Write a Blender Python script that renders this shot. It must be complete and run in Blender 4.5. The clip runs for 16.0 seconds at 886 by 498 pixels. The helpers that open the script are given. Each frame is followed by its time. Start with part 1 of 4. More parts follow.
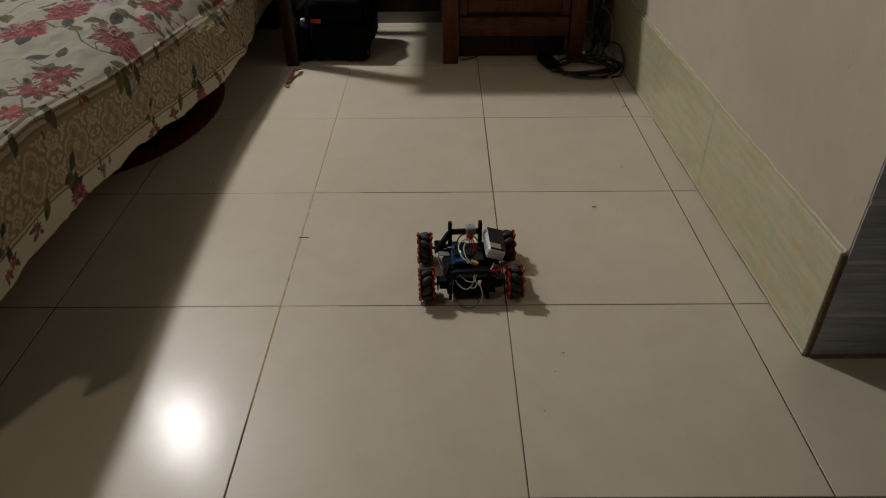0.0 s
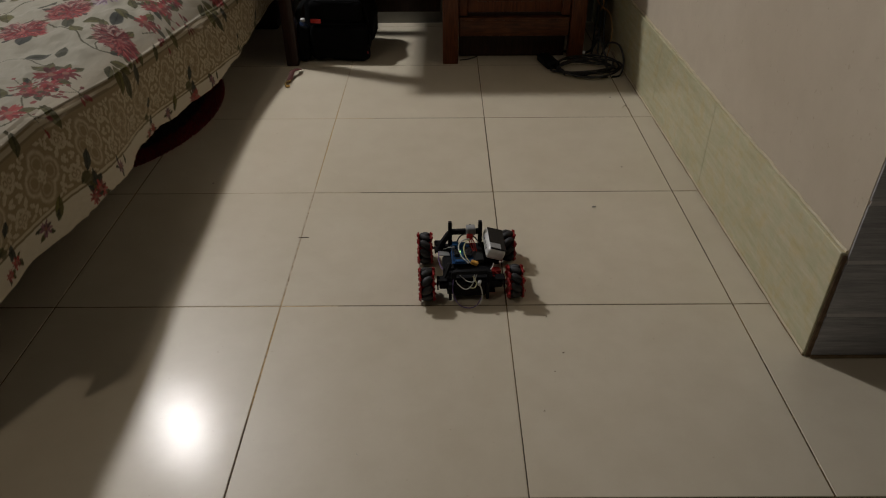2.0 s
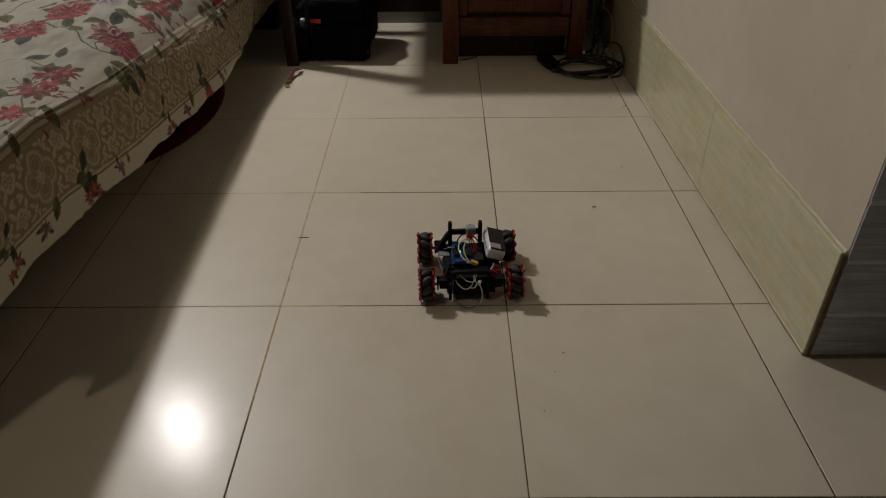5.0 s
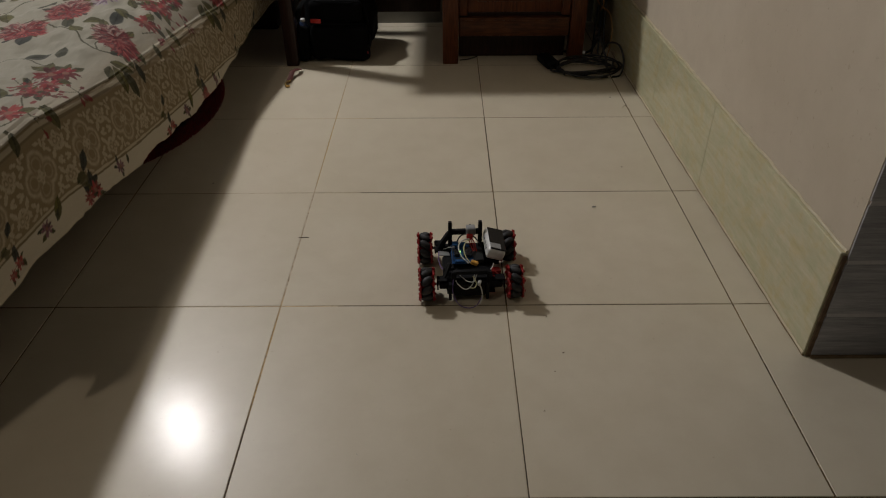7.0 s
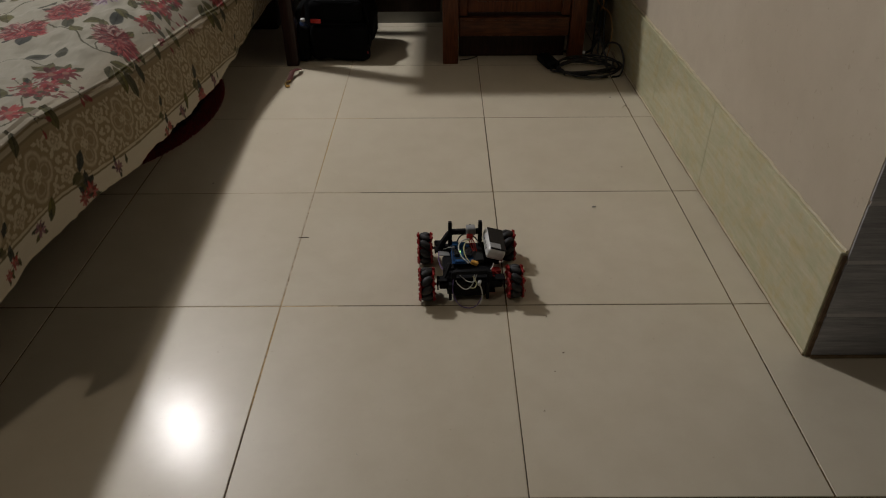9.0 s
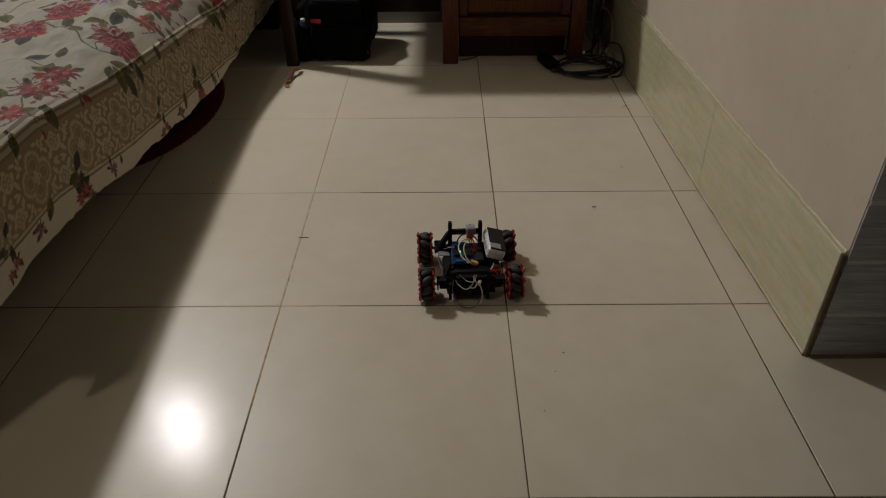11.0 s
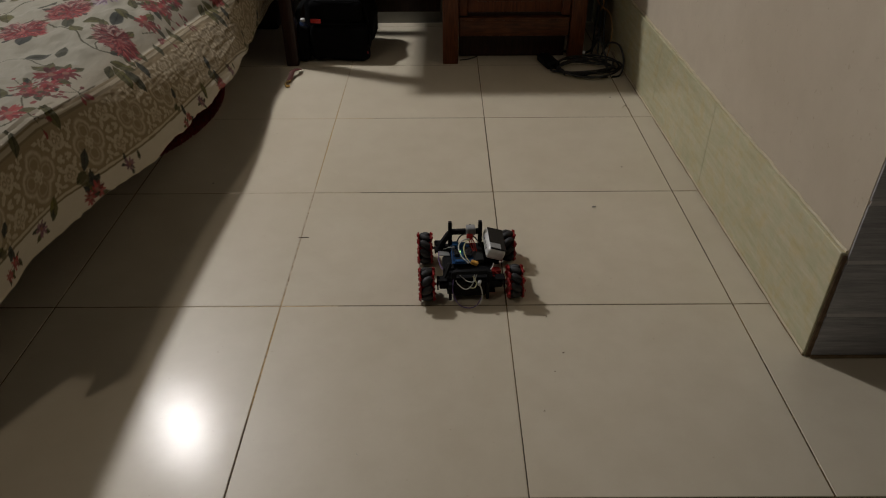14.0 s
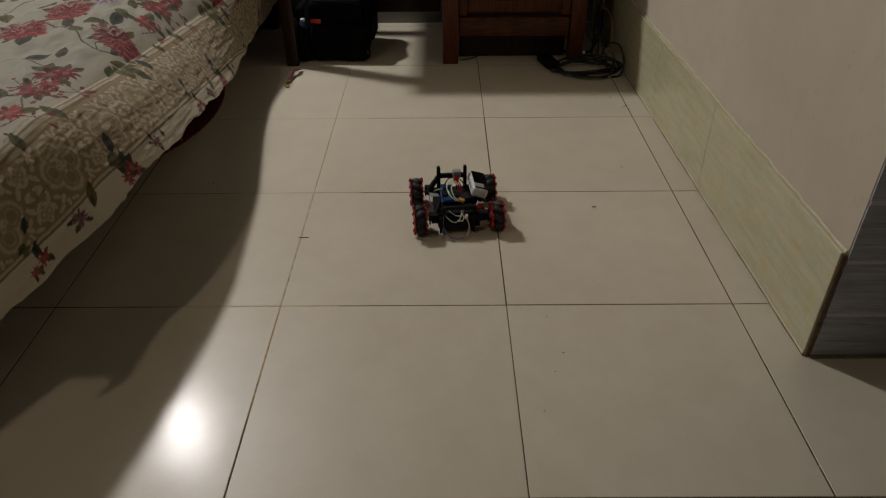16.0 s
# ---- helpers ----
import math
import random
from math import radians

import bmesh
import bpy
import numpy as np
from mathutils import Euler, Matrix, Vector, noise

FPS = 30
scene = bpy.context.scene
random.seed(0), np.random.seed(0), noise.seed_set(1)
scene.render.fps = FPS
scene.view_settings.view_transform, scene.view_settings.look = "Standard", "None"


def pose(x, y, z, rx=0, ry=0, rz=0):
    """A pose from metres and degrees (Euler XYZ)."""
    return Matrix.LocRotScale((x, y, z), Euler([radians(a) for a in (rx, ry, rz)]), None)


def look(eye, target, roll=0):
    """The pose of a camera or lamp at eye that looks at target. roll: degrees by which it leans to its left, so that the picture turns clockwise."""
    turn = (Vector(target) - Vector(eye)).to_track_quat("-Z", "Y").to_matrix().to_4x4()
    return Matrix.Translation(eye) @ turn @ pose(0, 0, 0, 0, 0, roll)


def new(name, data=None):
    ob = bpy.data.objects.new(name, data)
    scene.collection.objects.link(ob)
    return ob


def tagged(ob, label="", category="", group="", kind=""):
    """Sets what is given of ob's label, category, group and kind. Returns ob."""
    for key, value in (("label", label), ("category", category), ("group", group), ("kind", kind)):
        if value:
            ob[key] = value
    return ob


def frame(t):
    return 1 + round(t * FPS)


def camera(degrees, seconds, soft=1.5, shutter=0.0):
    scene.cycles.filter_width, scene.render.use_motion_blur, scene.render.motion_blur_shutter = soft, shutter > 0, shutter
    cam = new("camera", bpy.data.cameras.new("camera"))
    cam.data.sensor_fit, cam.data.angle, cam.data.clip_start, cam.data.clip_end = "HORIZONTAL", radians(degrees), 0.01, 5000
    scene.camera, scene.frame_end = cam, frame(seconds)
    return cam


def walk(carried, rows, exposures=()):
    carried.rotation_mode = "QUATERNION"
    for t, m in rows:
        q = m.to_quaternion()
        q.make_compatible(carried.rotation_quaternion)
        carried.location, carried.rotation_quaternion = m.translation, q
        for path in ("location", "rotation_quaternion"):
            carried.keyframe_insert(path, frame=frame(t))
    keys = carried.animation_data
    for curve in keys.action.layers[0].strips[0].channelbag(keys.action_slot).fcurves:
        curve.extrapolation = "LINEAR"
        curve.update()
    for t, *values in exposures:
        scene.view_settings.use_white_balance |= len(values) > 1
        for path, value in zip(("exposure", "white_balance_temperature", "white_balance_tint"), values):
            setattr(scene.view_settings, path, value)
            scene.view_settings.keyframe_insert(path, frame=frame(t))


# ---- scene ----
cam = camera(64.0, 16.0, soft=1.1, shutter=0.5)
EYE = look((-0.164, -1.466, 1.192), (-0.168, 0.181, 0.057), -0.4)
walk(cam, [(0.0, EYE), (16.0, EYE)])

# ---- light: two bare bulbs high on the left, a dim closed room ----
world = bpy.data.worlds.new("room_dark")
scene.world = world
world.use_nodes = True
world.node_tree.nodes["Background"].inputs[0].default_value = (0.02, 0.02, 0.02, 1)
world.node_tree.nodes["Background"].inputs[1].default_value = 0.05

LAMPS = ((-2.27, 2.42, 3.20), (-1.90, -1.15, 3.00))
for place, watts, size, tint in zip(LAMPS, (324, 30), (0.115, 0.07), ((1.0, 0.975, 0.965), (1.0, 0.86, 0.70))):
    bulb_data = bpy.data.lights.new("bulb_light", "POINT")
    bulb_data.energy = watts
    bulb_data.color = tint
    bulb_data.shadow_soft_size = size
    bulb_light = new("bulb_light", bulb_data)
    bulb_light.location = place
scene.view_settings.exposure = 0.0


# ---- materials ----
def ramp(nt, fac, stops):
    n = nt.nodes.new("ShaderNodeValToRGB")
    while len(n.color_ramp.elements) < len(stops):
        n.color_ramp.elements.new(0.5)
    for e, (p, c) in zip(n.color_ramp.elements, stops):
        e.position, e.color = p, (*c, 1)
    nt.links.new(fac, n.inputs[0])
    return n.outputs[0]


def tex(nt, kind, vec, scale, detail=3.0, rough=0.55, stretch=(1, 1, 1)):
    mp = nt.nodes.new("ShaderNodeMapping")
    mp.inputs["Scale"].default_value = stretch
    nt.links.new(vec, mp.inputs[0])
    if kind == "noise":
        n = nt.nodes.new("ShaderNodeTexNoise")
        n.inputs["Detail"].default_value = detail
        n.inputs["Roughness"].default_value = rough
    elif kind == "wave":
        n = nt.nodes.new("ShaderNodeTexWave")
        n.inputs["Distortion"].default_value = 4.0
        n.inputs["Detail"].default_value = detail
    else:
        n = nt.nodes.new("ShaderNodeTexVoronoi")
    n.inputs["Scale"].default_value = scale
    nt.links.new(mp.outputs[0], n.inputs["Vector"])
    return n.outputs[0]


def mixc(nt, fac, a, b, mode="MIX"):
    n = nt.nodes.new("ShaderNodeMix")
    n.data_type, n.blend_type = "RGBA", mode
    for sock, val in ((n.inputs[0], fac), (n.inputs[6], a), (n.inputs[7], b)):
        if isinstance(val, (int, float)):
            sock.default_value = val
        elif isinstance(val, tuple):
            sock.default_value = (*val, 1)
        else:
            nt.links.new(val, sock)
    return n.outputs[2]


def bumped(nt, bsdf, height, strength, dist):
    b = nt.nodes.new("ShaderNodeBump")
    b.inputs["Strength"].default_value, b.inputs["Distance"].default_value = strength, dist
    nt.links.new(height, b.inputs["Height"])
    nt.links.new(b.outputs[0], bsdf.inputs["Normal"])
    return b


def base(name, rough=0.5, metal=0.0, spec=0.5):
    m = bpy.data.materials.new(name)
    m.use_nodes = True
    nt = m.node_tree
    b = nt.nodes["Principled BSDF"]
    b.inputs["Roughness"].default_value = rough
    b.inputs["Metallic"].default_value = metal
    b.inputs["Specular IOR Level"].default_value = spec
    return m, nt, b


def where(nt, kind="position"):
    if kind == "position":
        return nt.nodes.new("ShaderNodeNewGeometry").outputs["Position"]
    return nt.nodes.new("ShaderNodeTexCoord").outputs["Object"]


def plain(name, col, rough=0.5, metal=0.0, var=0.12, scale=60, bump=0.0, spec=0.5, coords="object"):
    """A surface with soft mottling at two scales and a fine relief."""
    m, nt, b = base(name, rough, metal, spec)
    p = where(nt, coords)
    fine = tex(nt, "noise", p, scale, 5)
    broad = tex(nt, "noise", p, scale * 0.12, 3)
    dark = tuple(c * (1 - var * 1.6) for c in col)
    lite = tuple(min(1, c * (1 + var)) for c in col)
    c1 = ramp(nt, fine, [(0.3, dark), (0.7, lite)])
    c2 = ramp(nt, broad, [(0.3, dark), (0.7, lite)])
    nt.links.new(mixc(nt, 0.5, c1, c2), b.inputs["Base Color"])
    rr = ramp(nt, broad, [(0.3, (max(0.03, rough - 0.08),) * 3), (0.7, (min(1, rough + 0.08),) * 3)])
    nt.links.new(rr, b.inputs["Roughness"])
    if bump:
        bumped(nt, b, fine, 0.6, bump)
    return m


def make_floor_tile():
    """Cream stoneware with a broad sheen, under a thin orange-peel glaze."""
    m, nt, b = base("glazed_floor_tile", 0.40, 0.0, 0.42)
    p = where(nt)
    oi = nt.nodes.new("ShaderNodeObjectInfo")
    broad = tex(nt, "noise", p, 2.2, 4)
    blot = tex(nt, "noise", p, 9, 5, 0.65)
    col = ramp(nt, broad, [(0.3, (0.580, 0.515, 0.396)), (0.7, (0.625, 0.562, 0.442))])
    tint = ramp(nt, oi.outputs["Random"], [(0.0, (0.965, 0.965, 0.955)), (1.0, (1.0, 1.0, 1.0))])
    col = mixc(nt, 1.0, col, tint, "MULTIPLY")
    smudge = ramp(nt, blot, [(0.35, (0.93, 0.92, 0.90)), (0.6, (1, 1, 1))])
    col = mixc(nt, 0.6, col, smudge, "MULTIPLY")
    speck = tex(nt, "noise", p, 55, 2, 0.5)
    dirt = ramp(nt, speck, [(0.72, (1, 1, 1)), (0.78, (0.86, 0.82, 0.76))])
    col = mixc(nt, 0.7, col, dirt, "MULTIPLY")
    nt.links.new(col, b.inputs["Base Color"])
    sheen = ramp(nt, blot, [(0.3, (0.37,) * 3), (0.7, (0.43,) * 3)])
    nt.links.new(sheen, b.inputs["Roughness"])
    b.inputs["Coat Weight"].default_value = 0.145
    b.inputs["Coat IOR"].default_value = 1.5
    rr = ramp(nt, blot, [(0.3, (0.075,) * 3), (0.7, (0.105,) * 3)])
    nt.links.new(rr, b.inputs["Coat Roughness"])
    peel = tex(nt, "noise", p, 250, 2.2, 0.5)
    bump = nt.nodes.new("ShaderNodeBump")
    bump.inputs["Strength"].default_value, bump.inputs["Distance"].default_value = 0.26, 0.00090
    nt.links.new(peel, bump.inputs["Height"])
    nt.links.new(bump.outputs[0], b.inputs["Coat Normal"])
    return m


def make_grout():
    m, nt, b = base("stained_grout", 0.8)
    p = where(nt)
    n1 = tex(nt, "noise", p, 2.6, 3)
    n2 = tex(nt, "noise", p, 30, 4, 0.7)
    a = ramp(nt, n1, [(0.40, (0.050, 0.035, 0.020)), (0.52, (0.110, 0.076, 0.040)), (0.66, (0.24, 0.165, 0.07))])
    sep = nt.nodes.new("ShaderNodeSeparateXYZ")
    nt.links.new(p, sep.inputs[0])
    sh = nt.nodes.new("ShaderNodeMath")
    sh.operation, sh.inputs[1].default_value = "ADD", 0.45
    nt.links.new(sep.outputs[0], sh.inputs[0])
    left = ramp(nt, sh.outputs[0], [(0.0, (1, 1, 1)), (0.002, (0, 0, 0))])
    n3 = tex(nt, "noise", p, 1.5, 2)
    ochre = ramp(nt, n3, [(0.40, (0.62, 0.40, 0.12)), (0.56, (0.66, 0.56, 0.42))])
    up = nt.nodes.new("ShaderNodeMath")
    up.operation, up.inputs[1].default_value = "ADD", 0.75
    nt.links.new(sep.outputs[1], up.inputs[0])
    left = mixc(nt, 1.0, left, ramp(nt, up.outputs[0], [(0.34, (0, 0, 0)), (0.42, (1, 1, 1))]), "MULTIPLY")
    bed = nt.nodes.new("ShaderNodeMath")
    bed.operation, bed.inputs[1].default_value = "ADD", 1.0
    nt.links.new(sep.outputs[0], bed.inputs[0])
    left = mixc(nt, 1.0, left, ramp(nt, bed.outputs[0], [(0.10, (0, 0, 0)), (0.14, (1, 1, 1))]), "MULTIPLY")
    a = mixc(nt, left, a, ochre)
    n4 = tex(nt, "noise", p, 75, 4, 0.75)
    a = mixc(nt, ramp(nt, n4, [(0.50, (0, 0, 0)), (0.60, (0.75, 0.75, 0.75))]), a, ramp(nt, n1, [(0.4, (0.22, 0.15, 0.07)), (0.6, (0.40, 0.29, 0.12))]))
    c = ramp(nt, n2, [(0.35, (0.45, 0.42, 0.38)), (0.65, (1, 1, 1))])
    nt.links.new(mixc(nt, 0.85, a, c, "MULTIPLY"), b.inputs["Base Color"])
    bumped(nt, b, n2, 0.5, 0.001)
    return m


def make_wall_paint():
    m, nt, b = base("worn_wall_paint", 0.6, spec=0.3)
    p = where(nt)
    broad = tex(nt, "noise", p, 1.6, 4)
    mid = tex(nt, "noise", p, 11, 5, 0.6)
    scuff = tex(nt, "noise", p, 34, 5, 0.75)
    col = ramp(nt, broad, [(0.3, (0.50, 0.430, 0.335)), (0.7, (0.56, 0.49, 0.39))])
    col = mixc(nt, 0.5, col, ramp(nt, mid, [(0.3, (0.90, 0.89, 0.87)), (0.6, (1, 1, 1))]), "MULTIPLY")
    col = mixc(nt, 0.6, col, ramp(nt, scuff, [(0.62, (1, 1, 1)), (0.70, (0.66, 0.61, 0.54))]), "MULTIPLY")
    nt.links.new(col, b.inputs["Base Color"])
    bumped(nt, b, mid, 0.35, 0.004)
    return m


def make_skirting():
    m, nt, b = base("pale_green_streaked_tile", 0.22)
    p = where(nt)
    st = tex(nt, "noise", p, 9, 6, 0.6, (1, 0.5, 5.0))
    st2 = tex(nt, "noise", p, 60, 4, 0.6, (1, 0.5, 3))
    broad = tex(nt, "noise", p, 3, 3)
    col = ramp(nt, st, [(0.30, (0.49, 0.452, 0.300)), (0.5, (0.550, 0.508, 0.352)), (0.70, (0.600, 0.555, 0.400))])
    col = mixc(nt, 0.5, col, ramp(nt, st2, [(0.35, (0.86, 0.86, 0.78)), (0.65, (1, 1, 1))]), "MULTIPLY")
    col = mixc(nt, 0.5, col, ramp(nt, broad, [(0.3, (0.88, 0.9, 0.82)), (0.7, (1, 1, 1))]), "MULTIPLY")
    patch = tex(nt, "noise", p, 17, 5, 0.7)
    col = mixc(nt, 0.8, col, ramp(nt, patch, [(0.36, (0.90, 0.95, 0.93)), (0.5, (1, 1, 1)), (0.64, (1.0, 0.93, 0.80))]), "MULTIPLY")
    nt.links.new(col, b.inputs["Base Color"])
    bumped(nt, b, st2, 0.25, 0.0008)
    return m


def make_grey_plank():
    m, nt, b = base("grey_streaked_tile", 0.35)
    p = where(nt)
    st = tex(nt, "noise", p, 26, 6, 0.7, (0.35, 1, 5))
    broad = tex(nt, "noise", p, 6, 3, 0.5, (1, 1, 2))
    oi = nt.nodes.new("ShaderNodeObjectInfo")
    col = ramp(nt, st, [(0.3, (0.27, 0.27, 0.29)), (0.55, (0.45, 0.45, 0.47)), (0.75, (0.62, 0.615, 0.62))])
    col = mixc(nt, 0.6, col, ramp(nt, broad, [(0.3, (0.75, 0.75, 0.77)), (0.7, (1, 1, 1))]), "MULTIPLY")
    col = mixc(nt, 0.7, col, ramp(nt, oi.outputs["Random"], [(0, (0.85, 0.85, 0.86)), (1, (1, 1, 1))]), "MULTIPLY")
    nt.links.new(col, b.inputs["Base Color"])
    bumped(nt, b, st, 0.3, 0.001)
    return m


def make_wood(name, dark, mid, lite, along=(6, 6, 0.6)):
    m, nt, b = base(name, 0.4, 0.0, 0.25)
    p = where(nt, "object")
    g = tex(nt, "noise", p, 22, 6, 0.65, along)
    w = tex(nt, "wave", p, 6, 4, 0.5, along)
    broad = tex(nt, "noise", p, 5, 3)
    col = ramp(nt, g, [(0.3, dark), (0.5, mid), (0.72, lite)])
    col = mixc(nt, 0.4, col, ramp(nt, w, [(0.1, (0.7, 0.66, 0.62)), (0.7, (1, 1, 1))]), "MULTIPLY")
    col = mixc(nt, 0.5, col, ramp(nt, broad, [(0.3, (0.8, 0.78, 0.75)), (0.7, (1, 1, 1))]), "MULTIPLY")
    nt.links.new(col, b.inputs["Base Color"])
    rr = ramp(nt, broad, [(0.3, (0.28,) * 3), (0.7, (0.45,) * 3)])
    nt.links.new(rr, b.inputs["Roughness"])
    bumped(nt, b, g, 0.2, 0.0008)
    return m


def make_cloth():
    m, nt, b = base("printed_cotton", 0.85, spec=0.25)
    at = nt.nodes.new("ShaderNodeAttribute")
    at.attribute_name = "print"
    uv = nt.nodes.new("ShaderNodeUVMap")
    uv.uv_map = "cloth"
    weave = tex(nt, "noise", uv.outputs[0], 420, 2, 0.5)
    fold = tex(nt, "noise", uv.outputs[0], 15, 3, 0.5, (0.35, 1, 1))
    col = mixc(nt, 0.5, at.outputs["Color"], ramp(nt, weave, [(0.3, (0.86, 0.85, 0.84)), (0.7, (1, 1, 1))]), "MULTIPLY")
    nt.links.new(col, b.inputs["Base Color"])
    b.inputs["Sheen Weight"].default_value = 0.08
    b1 = bumped(nt, b, fold, 0.6, 0.020)
    b2 = nt.nodes.new("ShaderNodeBump")
    b2.inputs["Strength"].default_value, b2.inputs["Distance"].default_value = 0.35, 0.0008
    nt.links.new(weave, b2.inputs["Height"])
    nt.links.new(b1.outputs[0], b2.inputs["Normal"])
    nt.links.new(b2.outputs[0], b.inputs["Normal"])
    return m


def make_glow(name, col, strength):
    m, nt, b = base(name, 0.4)
    b.inputs["Base Color"].default_value = (*col, 1)
    b.inputs["Emission Color"].default_value = (*col, 1)
    b.inputs["Emission Strength"].default_value = strength
    return m


M_TILE = make_floor_tile()
M_GROUT = make_grout()
M_WALL = make_wall_paint()
M_SKIRT = make_skirting()
M_GREY = make_grey_plank()
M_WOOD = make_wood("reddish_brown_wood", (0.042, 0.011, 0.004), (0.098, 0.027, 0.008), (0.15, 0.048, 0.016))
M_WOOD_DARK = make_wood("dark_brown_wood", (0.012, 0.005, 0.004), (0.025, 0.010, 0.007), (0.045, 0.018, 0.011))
M_WOOD_ALONG = make_wood("reddish_brown_rail_wood", (0.036, 0.011, 0.005), (0.082, 0.026, 0.009), (0.14, 0.050, 0.018), (0.6, 6, 6))
M_CLOTH = make_cloth()
M_MORTAR = plain("brown_edge_mortar", (0.19, 0.13, 0.07), 0.85, var=0.25, scale=70, bump=0.002, coords="position")
M_RAW = plain("brown_raw_edge", (0.16, 0.105, 0.062), 0.9, var=0.45, scale=60, bump=0.003, coords="position")
M_LINE = plain("light_grey_joint", (0.58, 0.57, 0.57), 0.6, var=0.1, scale=90, coords="position")
M_CREAM = plain("cream_tile_edge", (0.56, 0.49, 0.34), 0.4, var=0.12, scale=50, coords="position")
# closing walls, made near black to keep bounced light out of the shadows
M_WALL_DIM = plain("near_black_wall", (0.06, 0.06, 0.055), 0.7, var=0.08, scale=6, coords="position")
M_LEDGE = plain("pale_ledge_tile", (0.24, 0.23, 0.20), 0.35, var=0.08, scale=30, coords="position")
# unseen ceiling, darkened likewise so it returns little light
M_CEIL = plain("near_black_ceiling", (0.07, 0.068, 0.064), 0.8, var=0.05, scale=8, coords="position")
# hidden mattress, darkened so little light bounces under the bed
M_MATTRESS = plain("darkened_mattress_ticking", (0.10, 0.085, 0.07), 0.9, var=0.1, scale=90)
M_BAG = plain("black_nylon", (0.0035, 0.0035, 0.004), 0.85, var=0.3, scale=240, bump=0.0008, spec=0.06)
M_BAG_TRIM = plain("black_webbing", (0.005, 0.005, 0.005), 0.9, var=0.3, scale=300, bump=0.0008, spec=0.08)
M_BLACK = plain("matt_black_plastic", (0.005, 0.005, 0.006), 0.55, var=0.25, scale=200, bump=0.0003, spec=0.14)
M_RUBBER = plain("dark_grey_rubber", (0.012, 0.012, 0.014), 0.6, var=0.25, scale=260, bump=0.0006)
M_RED = plain("red_anodised_hub", (0.30, 0.012, 0.012), 0.36, 0.2, var=0.2, scale=160)
M_RED_PLASTIC = plain("red_plastic", (0.46, 0.022, 0.016), 0.4, var=0.12, scale=160)
M_STEEL = plain("grey_motor_steel", (0.32, 0.32, 0.33), 0.38, 0.9, var=0.15, scale=150)
M_BLUE = plain("blue_circuit_board", (0.010, 0.065, 0.20), 0.35, var=0.2, scale=220)
M_CHIP = plain("black_chip", (0.02, 0.021, 0.022), 0.3, var=0.2, scale=260)
M_GLOSS = plain("glossy_black_plastic", (0.004, 0.004, 0.005), 0.12, var=0.2, scale=120, spec=0.2)
M_WHITE = plain("white_plastic_case", (0.70, 0.70, 0.69), 0.32, var=0.06, scale=80)
M_GREYP = plain("grey_plastic", (0.30, 0.305, 0.31), 0.4, var=0.1, scale=120)
M_YELLOW = plain("amber_connector", (0.58, 0.30, 0.05), 0.42, var=0.12, scale=200)
M_WIRE_W = plain("white_wire", (0.66, 0.66, 0.62), 0.42, var=0.05, scale=100)
M_WIRE_Y = plain("pale_yellow_wire", (0.62, 0.60, 0.34), 0.42, var=0.06, scale=100)
M_WIRE_P = plain("purple_wire", (0.16, 0.11, 0.26), 0.45, var=0.1, scale=100)
M_WIRE_B = plain("black_wire", (0.013, 0.013, 0.014), 0.45, var=0.15, scale=100)
M_WIRE_O = plain("orange_wire", (0.44, 0.22, 0.06), 0.5, var=0.1, scale=100)
M_CABLE = plain("black_cable", (0.016, 0.016, 0.017), 0.45, var=0.2, scale=100)
M_RUG = plain("red_shag_pile", (0.17, 0.008, 0.010), 0.95, var=0.35, scale=120, bump=0.002)
M_RUG_IN = plain("dark_shag_pile", (0.03, 0.010, 0.012), 0.95, var=0.35, scale=120, bump=0.002)
M_STRAP = plain("reddish_brown_strap", (0.085, 0.016, 0.010), 0.75, var=0.25, scale=220, bump=0.0006)
M_BRASS = plain("worn_brass", (0.42, 0.28, 0.10), 0.35, 0.9, var=0.2, scale=160)
M_LINT = plain("grey_lint", (0.36, 0.34, 0.30), 0.95, var=0.3, scale=300)
M_CRUMB = plain("brown_crumb", (0.09, 0.05, 0.03), 0.9, var=0.3, scale=300)
M_LED = make_glow("green_led", (0.35, 0.9, 0.12), 6.0)
M_BOTTLE = plain("dark_blue_plastic", (0.012, 0.025, 0.07), 0.4, var=0.15, scale=60)
M_BULB = plain("white_lamp_holder", (0.75, 0.74, 0.7), 0.4, var=0.05, scale=40)


# ---- mesh helpers ----
def join(dst, src, m=None):
    """Add the geometry of one bmesh to another and free it."""
    m = m or Matrix.Identity(4)
    src.verts.index_update()
    vs = [dst.verts.new(m @ v.co) for v in src.verts]
    for f in src.faces:
        dst.faces.new([vs[v.index] for v in f.verts])
    src.free()
    return dst


def rbox(sx, sy, sz, at=(0, 0, 0), bevel=0.0, seg=2, m=None):
    """A box with rounded edges, centred at `at`."""
    bm = bmesh.new()
    bmesh.ops.create_cube(bm, size=1.0)
    bmesh.ops.scale(bm, vec=(sx, sy, sz), verts=bm.verts)
    if bevel:
        bmesh.ops.bevel(bm, geom=bm.edges[:], offset=min(bevel, 0.45 * min(sx, sy, sz)), segments=seg, affect="EDGES", profile=0.5)
    if m:
        bmesh.ops.transform(bm, matrix=m, verts=bm.verts)
    bmesh.ops.translate(bm, vec=at, verts=bm.verts)
    return bm


